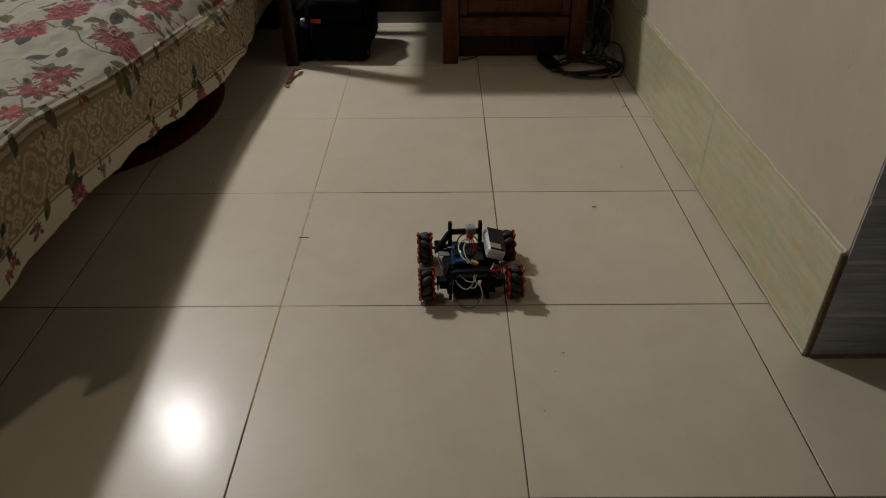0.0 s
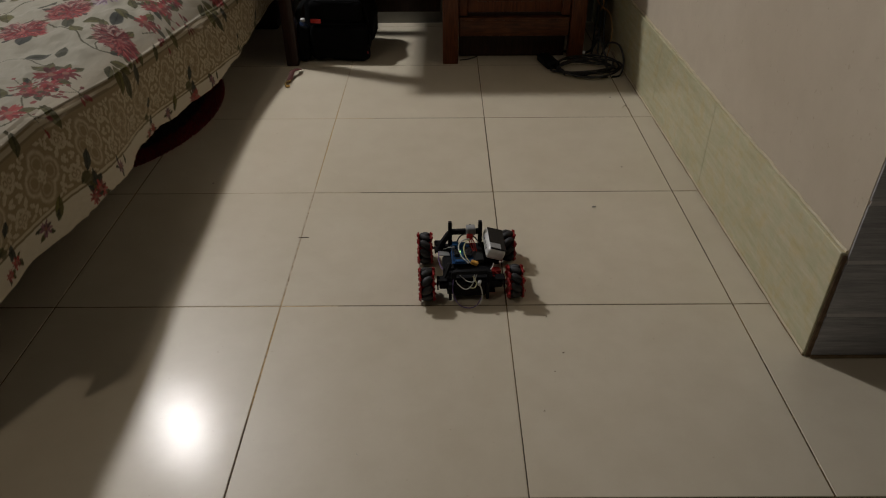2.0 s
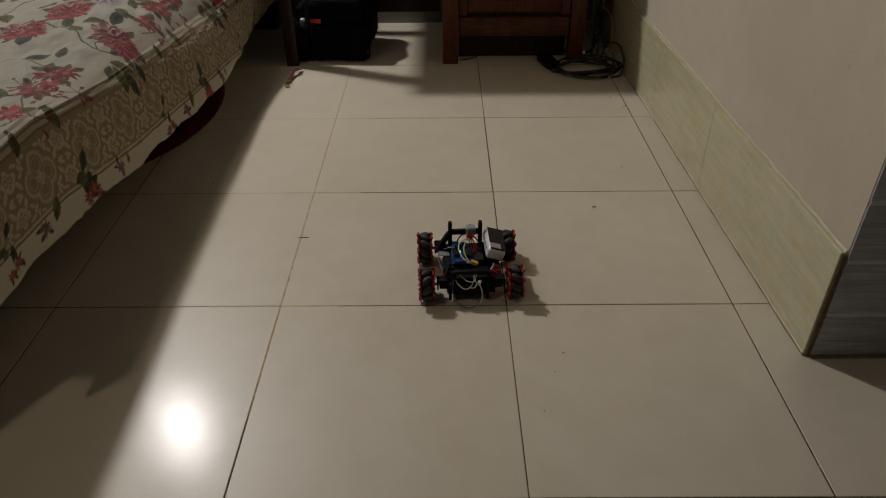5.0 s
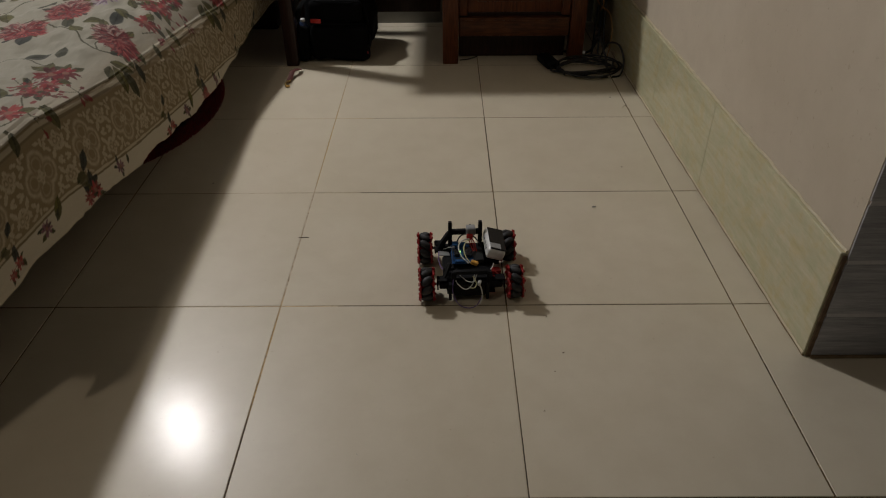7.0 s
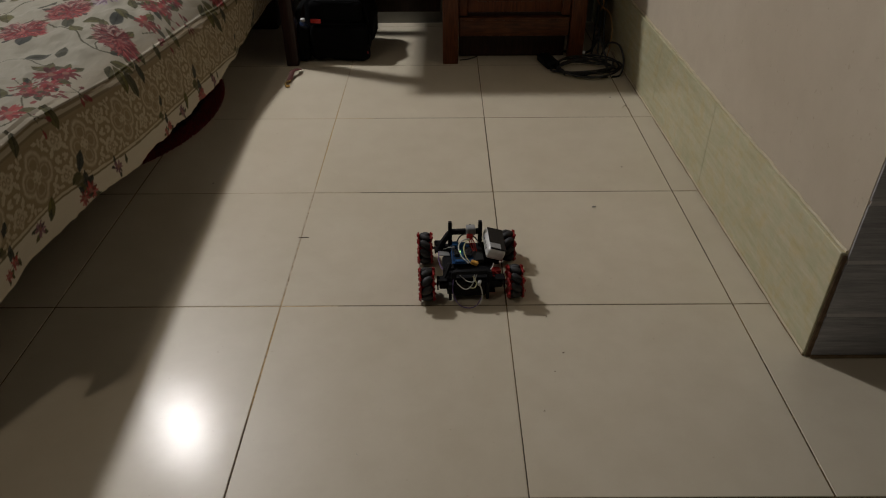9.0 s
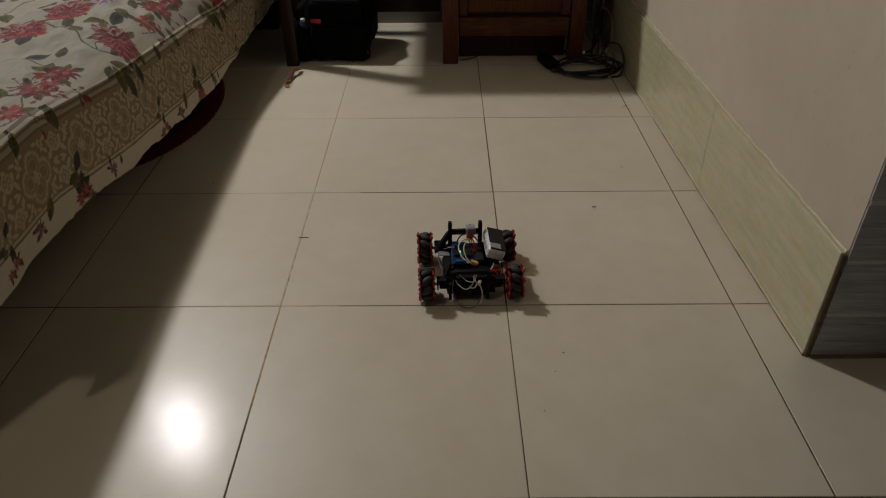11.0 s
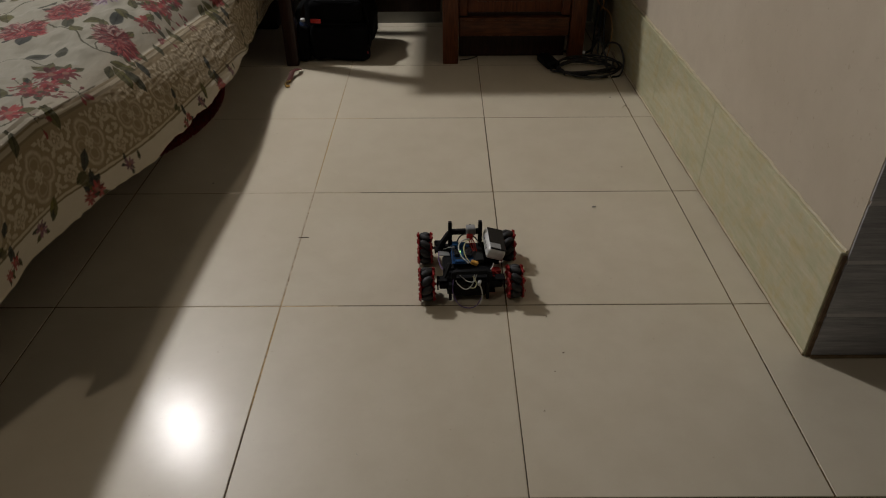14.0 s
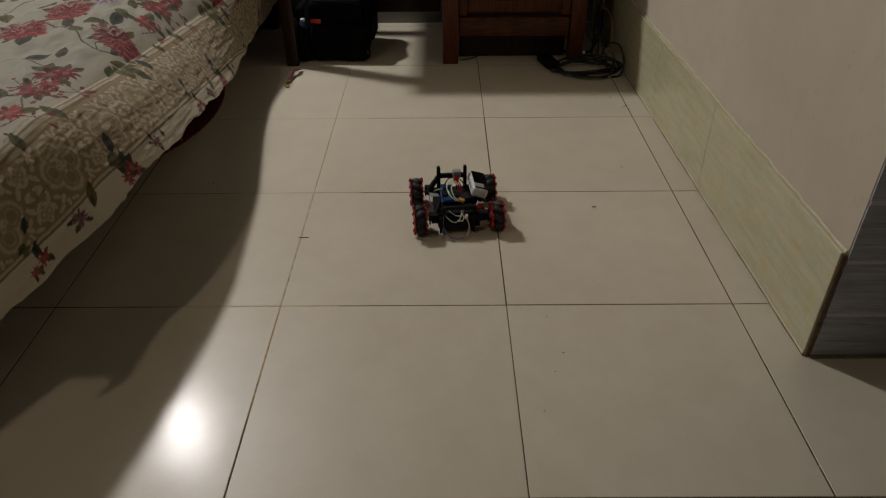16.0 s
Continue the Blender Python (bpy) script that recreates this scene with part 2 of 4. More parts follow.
def lathe(profile, n=20, m=None):
    """Turn (radius, z) pairs about z; ends are closed."""
    bm = bmesh.new()
    rings = []
    for r, z in profile:
        rings.append([bm.verts.new((r * math.cos(2 * math.pi * i / n), r * math.sin(2 * math.pi * i / n), z)) for i in range(n)])
    for a, b in zip(rings, rings[1:]):
        for i in range(n):
            bm.faces.new((a[i], a[(i + 1) % n], b[(i + 1) % n], b[i]))
    bm.faces.new(rings[0][::-1])
    bm.faces.new(rings[-1])
    if m:
        bmesh.ops.transform(bm, matrix=m, verts=bm.verts)
    return bm


def smooth_path(pts, n=6):
    """Catmull-Rom points through the given ones."""
    p = [Vector(q) for q in pts]
    p = [2 * p[0] - p[1], *p, 2 * p[-1] - p[-2]]
    out = []
    for a, b, c, d in zip(p, p[1:], p[2:], p[3:]):
        for i in range(n):
            t = i / n
            out.append(0.5 * (2 * b + (c - a) * t + (2 * a - 5 * b + 4 * c - d) * t * t + (3 * b - a - 3 * c + d) * t ** 3))
    out.append(p[-2])
    return out


def tube(pts, r, sides=8, n=6, flat=1.0):
    bm = bmesh.new()
    path = smooth_path(pts, n)
    rings, up = [], Vector((0.13, 0.21, 1)).normalized()
    for i, q in enumerate(path):
        d = (path[min(i + 1, len(path) - 1)] - path[max(i - 1, 0)]).normalized()
        side = d.cross(up)
        if side.length < 1e-3:
            side = d.cross(Vector((1, 0, 0)))
        side.normalize()
        v = side.cross(d)
        rings.append([bm.verts.new(q + r * (math.cos(2 * math.pi * k / sides) * side + flat * math.sin(2 * math.pi * k / sides) * v)) for k in range(sides)])
    for a, b in zip(rings, rings[1:]):
        for k in range(sides):
            bm.faces.new((a[k], a[(k + 1) % sides], b[(k + 1) % sides], b[k]))
    bm.faces.new(rings[0][::-1])
    bm.faces.new(rings[-1])
    return bm


def mesh_of(name, bm, material, angle=35):
    bmesh.ops.recalc_face_normals(bm, faces=bm.faces)
    me = bpy.data.meshes.new(name)
    bm.to_mesh(me)
    bm.free()
    me.materials.append(material)
    me.polygons.foreach_set("use_smooth", [True] * len(me.polygons))
    me.set_sharp_from_angle(angle=radians(angle))
    return me


def part(name, bm, material, parent=None, label="", m=None):
    """One mesh object, under its thing or part; m is its pose there."""
    ob = new(name, mesh_of(name, bm, material))
    if parent:
        ob.parent = parent
    if m:
        ob.matrix_basis = m
    return tagged(ob, label)


def piece(name, me, parent, m):
    ob = new(name, me)
    ob.parent = parent
    ob.matrix_basis = m
    return ob


def thing(name, label, category, m=None, group="", kind=""):
    ob = new(name)
    ob.empty_display_size = 0.05
    if m:
        ob.matrix_basis = m
    return tagged(ob, label, category, group, kind)


# ---- structure ----
FAR, LEFT, BACK, RIGHT, TOP = 2.48, -3.1, -3.2, 2.3, 3.40
LEAN = 0.0165  # the side wall's drift in x per metre of y


def wall_x(y):
    return 0.700 - LEAN * y


def structure(name, bm, material, label, category):
    ob = new(name, mesh_of(name, bm, material))
    return tagged(ob, label, category, "", "structure")


def build_shell():
    structure("ceiling", rbox(RIGHT - LEFT + 0.3, FAR - BACK + 0.3, 0.12, ((LEFT + RIGHT) / 2, (FAR + BACK) / 2, TOP + 0.06)), M_CEIL, "plain unseen ceiling, near black to absorb bounced light", "ceiling")
    structure("wall_north", rbox(RIGHT - LEFT + 0.3, 0.15, TOP, ((LEFT + RIGHT) / 2, FAR + 0.075, TOP / 2)), M_WALL_DIM, "wall behind the desk, near black to absorb bounced light", "wall")
    structure("wall_south", rbox(RIGHT - LEFT + 0.3, 0.15, TOP, ((LEFT + RIGHT) / 2, BACK - 0.075, TOP / 2)), M_WALL_DIM, "plain unseen wall, near black to absorb bounced light", "wall")
    structure("wall_west", rbox(0.15, FAR - BACK, TOP, (LEFT - 0.075, (FAR + BACK) / 2, TOP / 2)), M_WALL_DIM, "plain unseen wall, near black to absorb bounced light", "wall")
    structure("wall_east_far", rbox(0.15, -0.2 - BACK, TOP, (RIGHT + 0.075, (-0.2 + BACK) / 2, TOP / 2)), M_WALL_DIM, "plain unseen wall, near black to absorb bounced light", "wall")
    # the side wall beside the robot, with its corner at y = -0.2
    bm = bmesh.new()
    low = [(wall_x(-0.2) + 0.013, -0.2), (RIGHT, -0.2), (RIGHT, FAR), (wall_x(FAR) + 0.013, FAR)]
    a = [bm.verts.new((x, y, 0)) for x, y in low]
    b = [bm.verts.new((x, y, TOP)) for x, y in low]
    bm.faces.new(a[::-1]), bm.faces.new(b)
    for i in range(4):
        bm.faces.new((a[i], a[(i + 1) % 4], b[(i + 1) % 4], b[i]))
    structure("wall_east", bm, M_WALL, "worn beige painted wall with scuff marks", "wall")


def build_floor():
    g = structure("floor", rbox(RIGHT - LEFT + 0.3, FAR - BACK + 0.3, 0.05, ((LEFT + RIGHT) / 2, (FAR + BACK) / 2, -0.0258)), M_GROUT, "glossy cream ceramic floor tiles with stained joints", "floor")
    gap = 0.0028
    me = mesh_of("floor_tile", rbox(0.6 - gap, 0.6 - gap, 0.02, (0, 0, -0.01), 0.0012, 1), M_TILE)
    for i in range(-6, 4):
        for j in range(-6, 5):
            x, y = 0.3 + 0.6 * i, 0.3 + 0.6 * j
            if x - 0.3 > RIGHT or x + 0.3 < LEFT or y - 0.3 > FAR + 0.1 or y + 0.3 < BACK:
                continue
            if x > 1.2 and y > 0:
                continue
            piece("floor_tile", me, g, pose(x + random.uniform(-0.0004, 0.0004), y, random.uniform(-0.0003, 0.0003), random.uniform(-0.012, 0.012), random.uniform(-0.012, 0.012), random.uniform(-0.03, 0.03)))


def build_skirting():
    base_ob = thing("baseboard_east", "pale green streaked ceramic skirting tiles along the wall", "skirting", None, "", "structure")
    h, th = 0.302, 0.016
    ys = [-0.2, 0.615, 1.225, FAR]
    for y0, y1 in zip(ys, ys[1:]):
        n = y1 - y0 - 0.0016
        m = Matrix.Translation((wall_x((y0 + y1) / 2) + th / 2 - 0.002, (y0 + y1) / 2, h / 2)) @ pose(0, 0, 0, 0, 0, math.degrees(math.atan(LEAN)))
        part("skirting_tile", rbox(th, n, h, (0, 0, 0), 0.0015, 1), M_SKIRT, base_ob, "", m)
    # rough cream fillet of mortar on the top edge
    pts = []
    for i in range(90):
        y = -0.197 + i * (FAR + 0.197) / 89
        pts.append((wall_x(y) + 0.0115 + random.uniform(-0.0025, 0.0015), y, h + 0.002 + random.uniform(-0.0018, 0.0018)))
    part("top_fillet", tube(pts, 0.0042, 6, 2), M_CREAM, base_ob, "rough cream mortar edge")
    pts = [(wall_x(y) - 0.001 + random.uniform(-0.0022, 0.0012), y, 0.0005 + random.uniform(-0.0008, 0.0012)) for y in np.linspace(-0.2, FAR, 70)]
    part("floor_joint", tube(pts, 0.0022, 5, 1), M_MORTAR, base_ob, "brown dirt line")
    pts = [(wall_x(y) - 0.0022, y, 0.0085 + random.uniform(-0.0018, 0.0018)) for y in np.linspace(-0.199, FAR, 60)]
    part("foot_fillet", tube(pts, 0.0036, 6, 1), M_CREAM, base_ob, "cream mortar along the foot")
    # dark raw edge at the wall's end
    bm = rbox(0.011, 0.005, h - 0.006, (0, 0, 0), 0.001, 1)
    bmesh.ops.subdivide_edges(bm, edges=[e for e in bm.edges if e.calc_length() > 0.1], cuts=24)
    for v in bm.verts:   # crumbled, wider towards the floor
        v.co.x += 0.0022 * noise.noise((v.co.x * 90, 0.4, v.co.z * 60)) + 0.003 * max(0.0, -v.co.z / h)
        v.co.y += 0.0016 * noise.noise((v.co.x * 70, 3.1, v.co.z * 80))
    part("raw_edge", bm, M_RAW, base_ob, "brown crumbled mortar edge", Matrix.Translation((wall_x(-0.2) + 0.0085, -0.2015, h / 2 - 0.003)))

    far = thing("baseboard_north", "pale ceramic skirting tiles under the desk", "skirting", None, "", "structure")
    xs = [-3.0, -2.4, -1.8, -1.2, -0.6, 0.0, 0.655]
    for x0, x1 in zip(xs, xs[1:]):
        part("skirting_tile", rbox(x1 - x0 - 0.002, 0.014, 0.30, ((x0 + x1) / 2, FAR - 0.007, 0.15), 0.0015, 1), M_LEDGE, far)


def build_grey_end():
    """Dark grey streaked tiles on the end face of the wall, with light joints."""
    g = thing("wall_end_cladding", "dark grey wood-look tiles with light grey lines", "wall tiles", None, "", "structure")
    x0, x1, step = wall_x(-0.2) + 0.0145, RIGHT - 0.01, 0.1505
    part("joint_backing", rbox(x1 - x0 - 0.003, 0.004, 2.1, ((x0 + x1) / 2 + 0.0015, -0.2022, 1.05)), M_LINE, g, "light grey joint lines")
    z = 0.008
    first = True
    while z < 2.0:
        h = (0.116 if first else step - 0.011)
        part("grey_tile", rbox(x1 - x0, 0.0055, h, ((x0 + x1) / 2, -0.2029, z + h / 2), 0.0008, 1), M_GREY, g)
        z += h + 0.011
        first = False
    part("floor_joint", tube([(x, -0.2068, 0.002) for x in np.linspace(x0, x1, 14)], 0.005, 6, 2), M_MORTAR, g, "brown mortar at the floor")


build_shell()
build_skirting()
build_grey_end()


# ---- bed and its spread ----
EDGE_Z, BED_FAR, SPREAD_END = 0.52, 2.40, -0.43
SIDE_LEN = BED_FAR - SPREAD_END
U_END = SIDE_LEN + 0.05


def edge(u):
    """The bed's upper edge: place and outward direction, u metres from the head end."""
    y = BED_FAR - u
    return -1.090 + 0.075 * min(1.0, max(0.0, (y - 1.25) / 0.7)), y, 1.0, -0.06


def edge_z(y):
    """The cover's shoulder sinks towards the head end, where the mattress is rounder."""
    return EDGE_Z - 0.132 * np.clip(y / 1.4, 0.0, 1.0) + 0.020 * np.clip((0.4 - y) / 0.4, 0.0, 1.0)


def hem_rest(y):
    """How far out and down the hem hangs from the bed's edge in still air, and its slope from upright."""
    out = -1.048 + 0.02 * min(1.0, max(0.0, (y - 1.5) / 0.5)) + 0.030 * math.exp(-((y - 1.2) / 0.35) ** 2) - 0.018 * min(1.0, max(0.0, (0.35 - y) / 0.4)) - edge(BED_FAR - y)[0]
    down = edge_z(y) - (0.268 - 0.072 * min(1.0, max(0.0, (y - 0.1) / 0.9)) + 0.016 * min(1.0, max(0.0, (0.35 - y) / 0.4)))
    return out, down, math.degrees(math.atan2(out, down))


def drop_at(u):
    """How far the cover hangs, along the cloth."""
    out, down, _ = hem_rest(BED_FAR - u)
    return 1.02 * math.hypot(out, down)


# gusts of the fan: time, length, place along the side (y), reach, degrees
GUSTS = [
    (0.05, 0.30, 1.50, 0.40, 7), (0.25, 0.13, 0.45, 0.35, 8), (0.74, 0.20, 1.20, 0.60, 17), (-0.02, 0.18, 0.35, 0.45, -8), (0.55, 0.15, 0.05, 0.50, 12), (0.48, 0.16, 0.95, 0.50, 8), (2.50, 0.22, 0.50, 0.65, 7), (0.98, 0.16, 0.45, 1.1, 19),
    (2.00, 0.13, 0.15, 0.30, 10), (2.25, 0.14, 1.40, 0.40, 8), (2.72, 0.17, 0.75, 0.60, 16), (1.90, 0.20, 0.45, 0.50, -9), (3.60, 0.40, 0.50, 0.90, -4),
    (5.20, 0.25, 0.70, 0.60, 12), (6.95, 0.22, 0.80, 0.35, 7), (8.07, 0.20, 0.70, 0.65, 15), (7.60, 0.18, 0.40, 0.50, -7), (8.50, 0.25, 0.90, 0.60, 4),
    (10.2, 0.25, 0.60, 0.70, 12), (11.3, 0.20, 0.35, 0.40, 14), (12.7, 0.25, 0.50, 0.50, 7), (13.0, 0.22, 0.40, 0.50, -6), (13.86, 0.14, 0.40, 0.35, 11), (14.06, 0.18, 0.90, 0.60, 16), (14.29, 0.13, 0.15, 0.40, -11),
    (14.50, 0.20, 0.25, 0.75, 10), (14.96, 0.18, 0.50, 1.10, 23), (14.98, 0.17, 1.15, 0.55, 12), (15.22, 0.13, 0.40, 0.60, -21), (15.30, 0.18, -0.25, 0.35, 6), (15.48, 0.15, 0.70, 0.90, 25), (15.78, 0.12, 0.10, 0.55, 18), (16.02, 0.20, 0.55, 1.00, 20), (16.02, 0.14, 0.30, 0.50, 6),
]


def lift(y, t):
    """Degrees by which the hanging side is blown outwards."""
    a = 1.6 * math.sin(2.3 * y + 2.1 * t) + 1.1 * math.sin(5.1 * y - 3.7 * t + 1.0)
    for t0, dt, y0, w, amp in GUSTS:
        a += amp * math.exp(-((t - t0) / dt) ** 2 - ((y - y0) / w) ** 2)
    return a * min(1.0, max(0.25, 1.0 + 2.2 * (y + 0.08)))   # held down at the foot end


def cover_point(u, v, t):
    """A point of the hanging side, v metres down from the bed's edge."""
    x, y, nx, ny = edge(u)
    a, r, z, steps = (0.0 if t is None else 1.35 * lift(y, t)), 0.0, float(edge_z(y)), 6
    d, slope = v / steps, hem_rest(y)[2]
    for i in range(steps):
        q = (i + 0.5) * d
        th = radians(slope - 6 + 34 * math.exp(-q / 0.035) + a * (1.65 - 3.6 * q) + 2.5 * math.sin(9 * u) * q / 0.26)
        r, z = r + math.sin(th) * d, z - math.cos(th) * d
    return Vector((x + nx * r, y + ny * r, z))


def cover_frame(u, v, t):
    """The pose of a cloth piece whose middle is at (u, v): x along the edge, y down the cloth."""
    e = 0.012
    c = cover_point(u, v, t)
    du = (cover_point(u + e, v, t) - cover_point(u - e, v, t)).normalized()
    dv = (cover_point(u, v + e, t) - cover_point(u, max(0.0, v - e), t))
    dv = (dv - du * dv.dot(du)).normalized()
    n = du.cross(dv)
    return Matrix(((du.x, dv.x, n.x, c.x), (du.y, dv.y, n.y, c.y), (du.z, dv.z, n.z, c.z), (0, 0, 0, 1)))


# the print, drawn once as colours on a fine grid of (s, u)
RES, S0 = 0.002, -1.5
CW, CH = int(U_END / RES) + 20, int(1.92 / RES)
TALL = 0.66   # the sprays are longer along the bed than across it
PAINT = np.zeros((CH, CW, 3))
# the hem's cream is lifted above the top's: bounced light put in the colour
CREAM, TAUPE, PALE, HEM_LIT = (0.295, 0.276, 0.220), (0.235, 0.178, 0.100), (0.46, 0.39, 0.275), (0.50, 0.445, 0.345)
BAND = 0.034   # where the printed border begins, below the bed's edge


def blob(u, s, a, b, ang, col, alpha=1.0, tip=0.0):
    """An ellipse, or a leaf with a pointed tip, in cloth metres."""
    r = max(a, b) * 1.2
    i0, i1 = int((s - r - S0) / RES), int((s + r - S0) / RES) + 2
    j0, j1 = int((u - r) / RES), int((u + r) / RES) + 2
    i0, j0, i1, j1 = max(i0, 0), max(j0, 0), min(i1, CH), min(j1, CW)
    if i0 >= i1 or j0 >= j1:
        return
    ss, uu = np.mgrid[i0:i1, j0:j1] * RES
    du, ds = uu - u, ss + S0 - s
    p, q = du * math.cos(ang) + ds * math.sin(ang), -du * math.sin(ang) + ds * math.cos(ang)
    w = b * (1 - tip * np.clip(p / a, -1, 1) ** 2)
    d = (p / a) ** 4 + (q / np.maximum(w, 1e-4)) ** 2 if tip > 0.8 else (p / a) ** 2 + (q / np.maximum(w, 1e-4)) ** 2
    k = np.clip((1.15 - d) / 0.3, 0, 1)[..., None] * alpha
    PAINT[i0:i1, j0:j1] = PAINT[i0:i1, j0:j1] * (1 - k) + np.array(col) * k


def vine(pts, w, col):
    path = smooth_path([(u, s, 0) for u, s in pts], 14)
    for a, b in zip(path, path[1:]):
        d = b - a
        blob((a.x + b.x) / 2, (a.y + b.y) / 2, d.length * 0.7 + w, w, math.atan2(d.y, d.x), col, 0.9)


def shade(col, k):
    return tuple(c * k for c in col)


def leaf(u, s, size, ang, dark=0.5):
    size *= 1.02
    g = (0.022 + 0.060 * (1 - dark), 0.024 + 0.048 * (1 - dark), 0.013 + 0.006 * dark)
    blob(u, s, size, size * 0.46, ang, g, 0.95, 0.95)
    side = random.choice((-1, 1)) * 0.17 * size
    blob(u - side * math.sin(ang), s + side * math.cos(ang), size * 0.78, size * 0.20, ang, shade(g, 1.7), 0.7, 0.95)
    for k in range(5):
        q = (k - 2) * 0.3 * size
        blob(u + q * math.cos(ang), s + q * math.sin(ang), size * 0.2, size * 0.035, ang + random.choice((-0.8, 0.8)), shade(g, random.choice((0.5, 1.9))), 0.5)
    blob(u, s, size * 0.92, 0.0017, ang, shade(g, 0.4), 0.7)


def mum(u, s, ru, rs, ang, deep=0.5):
    """A full flower head of many narrow petals."""
    ru, rs = ru * 1.22, rs * 1.22
    for k in range(7):   # leaves that peep out round it
        a = k * 0.9 + random.uniform(-0.3, 0.3)
        p, q = ru * 1.12 * math.cos(a), rs * 1.12 * math.sin(a)
        leaf(u + p * math.cos(ang) - q * math.sin(ang), s + p * math.sin(ang) + q * math.cos(ang), random.uniform(0.022, 0.042), ang + a + random.uniform(-0.7, 0.7), random.uniform(0.2, 1.0))
    blob(u, s, ru, rs, ang, (0.085, 0.014, 0.018), 0.85)
    for k in range(300):
        a, r = random.uniform(0, 6.283), math.sqrt(random.random())
        p, q = r * ru * 1.08 * math.cos(a), r * rs * 1.08 * math.sin(a)
        col = random.choice([(0.115, 0.011, 0.016), (0.085, 0.006, 0.010), (0.17, 0.045, 0.045), (0.25, 0.15, 0.125), (0.05, 0.003, 0.006), (0.11, 0.009, 0.014), (0.19, 0.085, 0.075)])
        tip = p / (ru * 1.08)   # paler on one side, deep red on the other
        col = tuple(c * (1.15 - 0.30 * deep) * (1.35 if n_ == 0 else 0.85) * (1 + 0.5 * tip * (0.4 if n_ == 0 else -1.0)) for n_, c in enumerate(col))
        if tip < -0.2 and random.random() < 0.30:
            col = (0.31, 0.22, 0.185)
        cu, cs = u + p * math.cos(ang) - q * math.sin(ang), s + p * math.sin(ang) + q * math.cos(ang)
        blob(cu, cs, random.uniform(0.009, 0.017), random.uniform(0.0028, 0.005), ang + a + random.uniform(-0.4, 0.4), col, 0.85, 0.4)


def star_flower(u, s, size, col=(0.17, 0.012, 0.018)):
    size *= 1.25
    col = (col[0] * 0.78, col[1] * 0.50, col[2] * 0.55)
    for k in range(3):
        a = random.uniform(0, 6.283)
        leaf(u + size * 1.05 * math.cos(a), s + size * 1.05 * math.sin(a), size * random.uniform(0.45, 0.75), a + random.uniform(-0.8, 0.8), random.uniform(0.2, 1.0))
    for k in range(9):
        a = k * 0.698 + random.uniform(-0.2, 0.2)
        blob(u + size * 0.55 * math.cos(a), s + size * 0.55 * math.sin(a), size * 0.5, size * 0.19, a, shade(col, random.uniform(0.4, 1.5)), 0.92, 0.5)
    for k in range(14):
        a, r = random.uniform(0, 6.283), size * random.uniform(0.1, 0.9)
        blob(u + r * math.cos(a), s + r * math.sin(a), size * 0.22, size * 0.05, a, random.choice([shade(col, 0.35), shade(col, 1.5), (0.24, 0.15, 0.125)]), 0.8, 0.4)
    blob(u, s, size * 0.25, size * 0.25, 0, (0.22, 0.10, 0.07), 0.9)


def buds(u, s, spread, n, col=(0.135, 0.016, 0.018)):
    for k in range(n):
        a, r = random.uniform(0, 6.283), spread * math.sqrt(random.random())
        bu, bs = u + r * math.cos(a), s + r * math.sin(a)
        vine([(u, s), ((u + bu) / 2 + 0.004, (s + bs) / 2), (bu, bs)], 0.0015, (0.08, 0.072, 0.04))
        blob(bu, bs, random.uniform(0.008, 0.015), random.uniform(0.005, 0.008), a, shade(col, random.uniform(0.8, 1.5)), 0.92, 0.4)


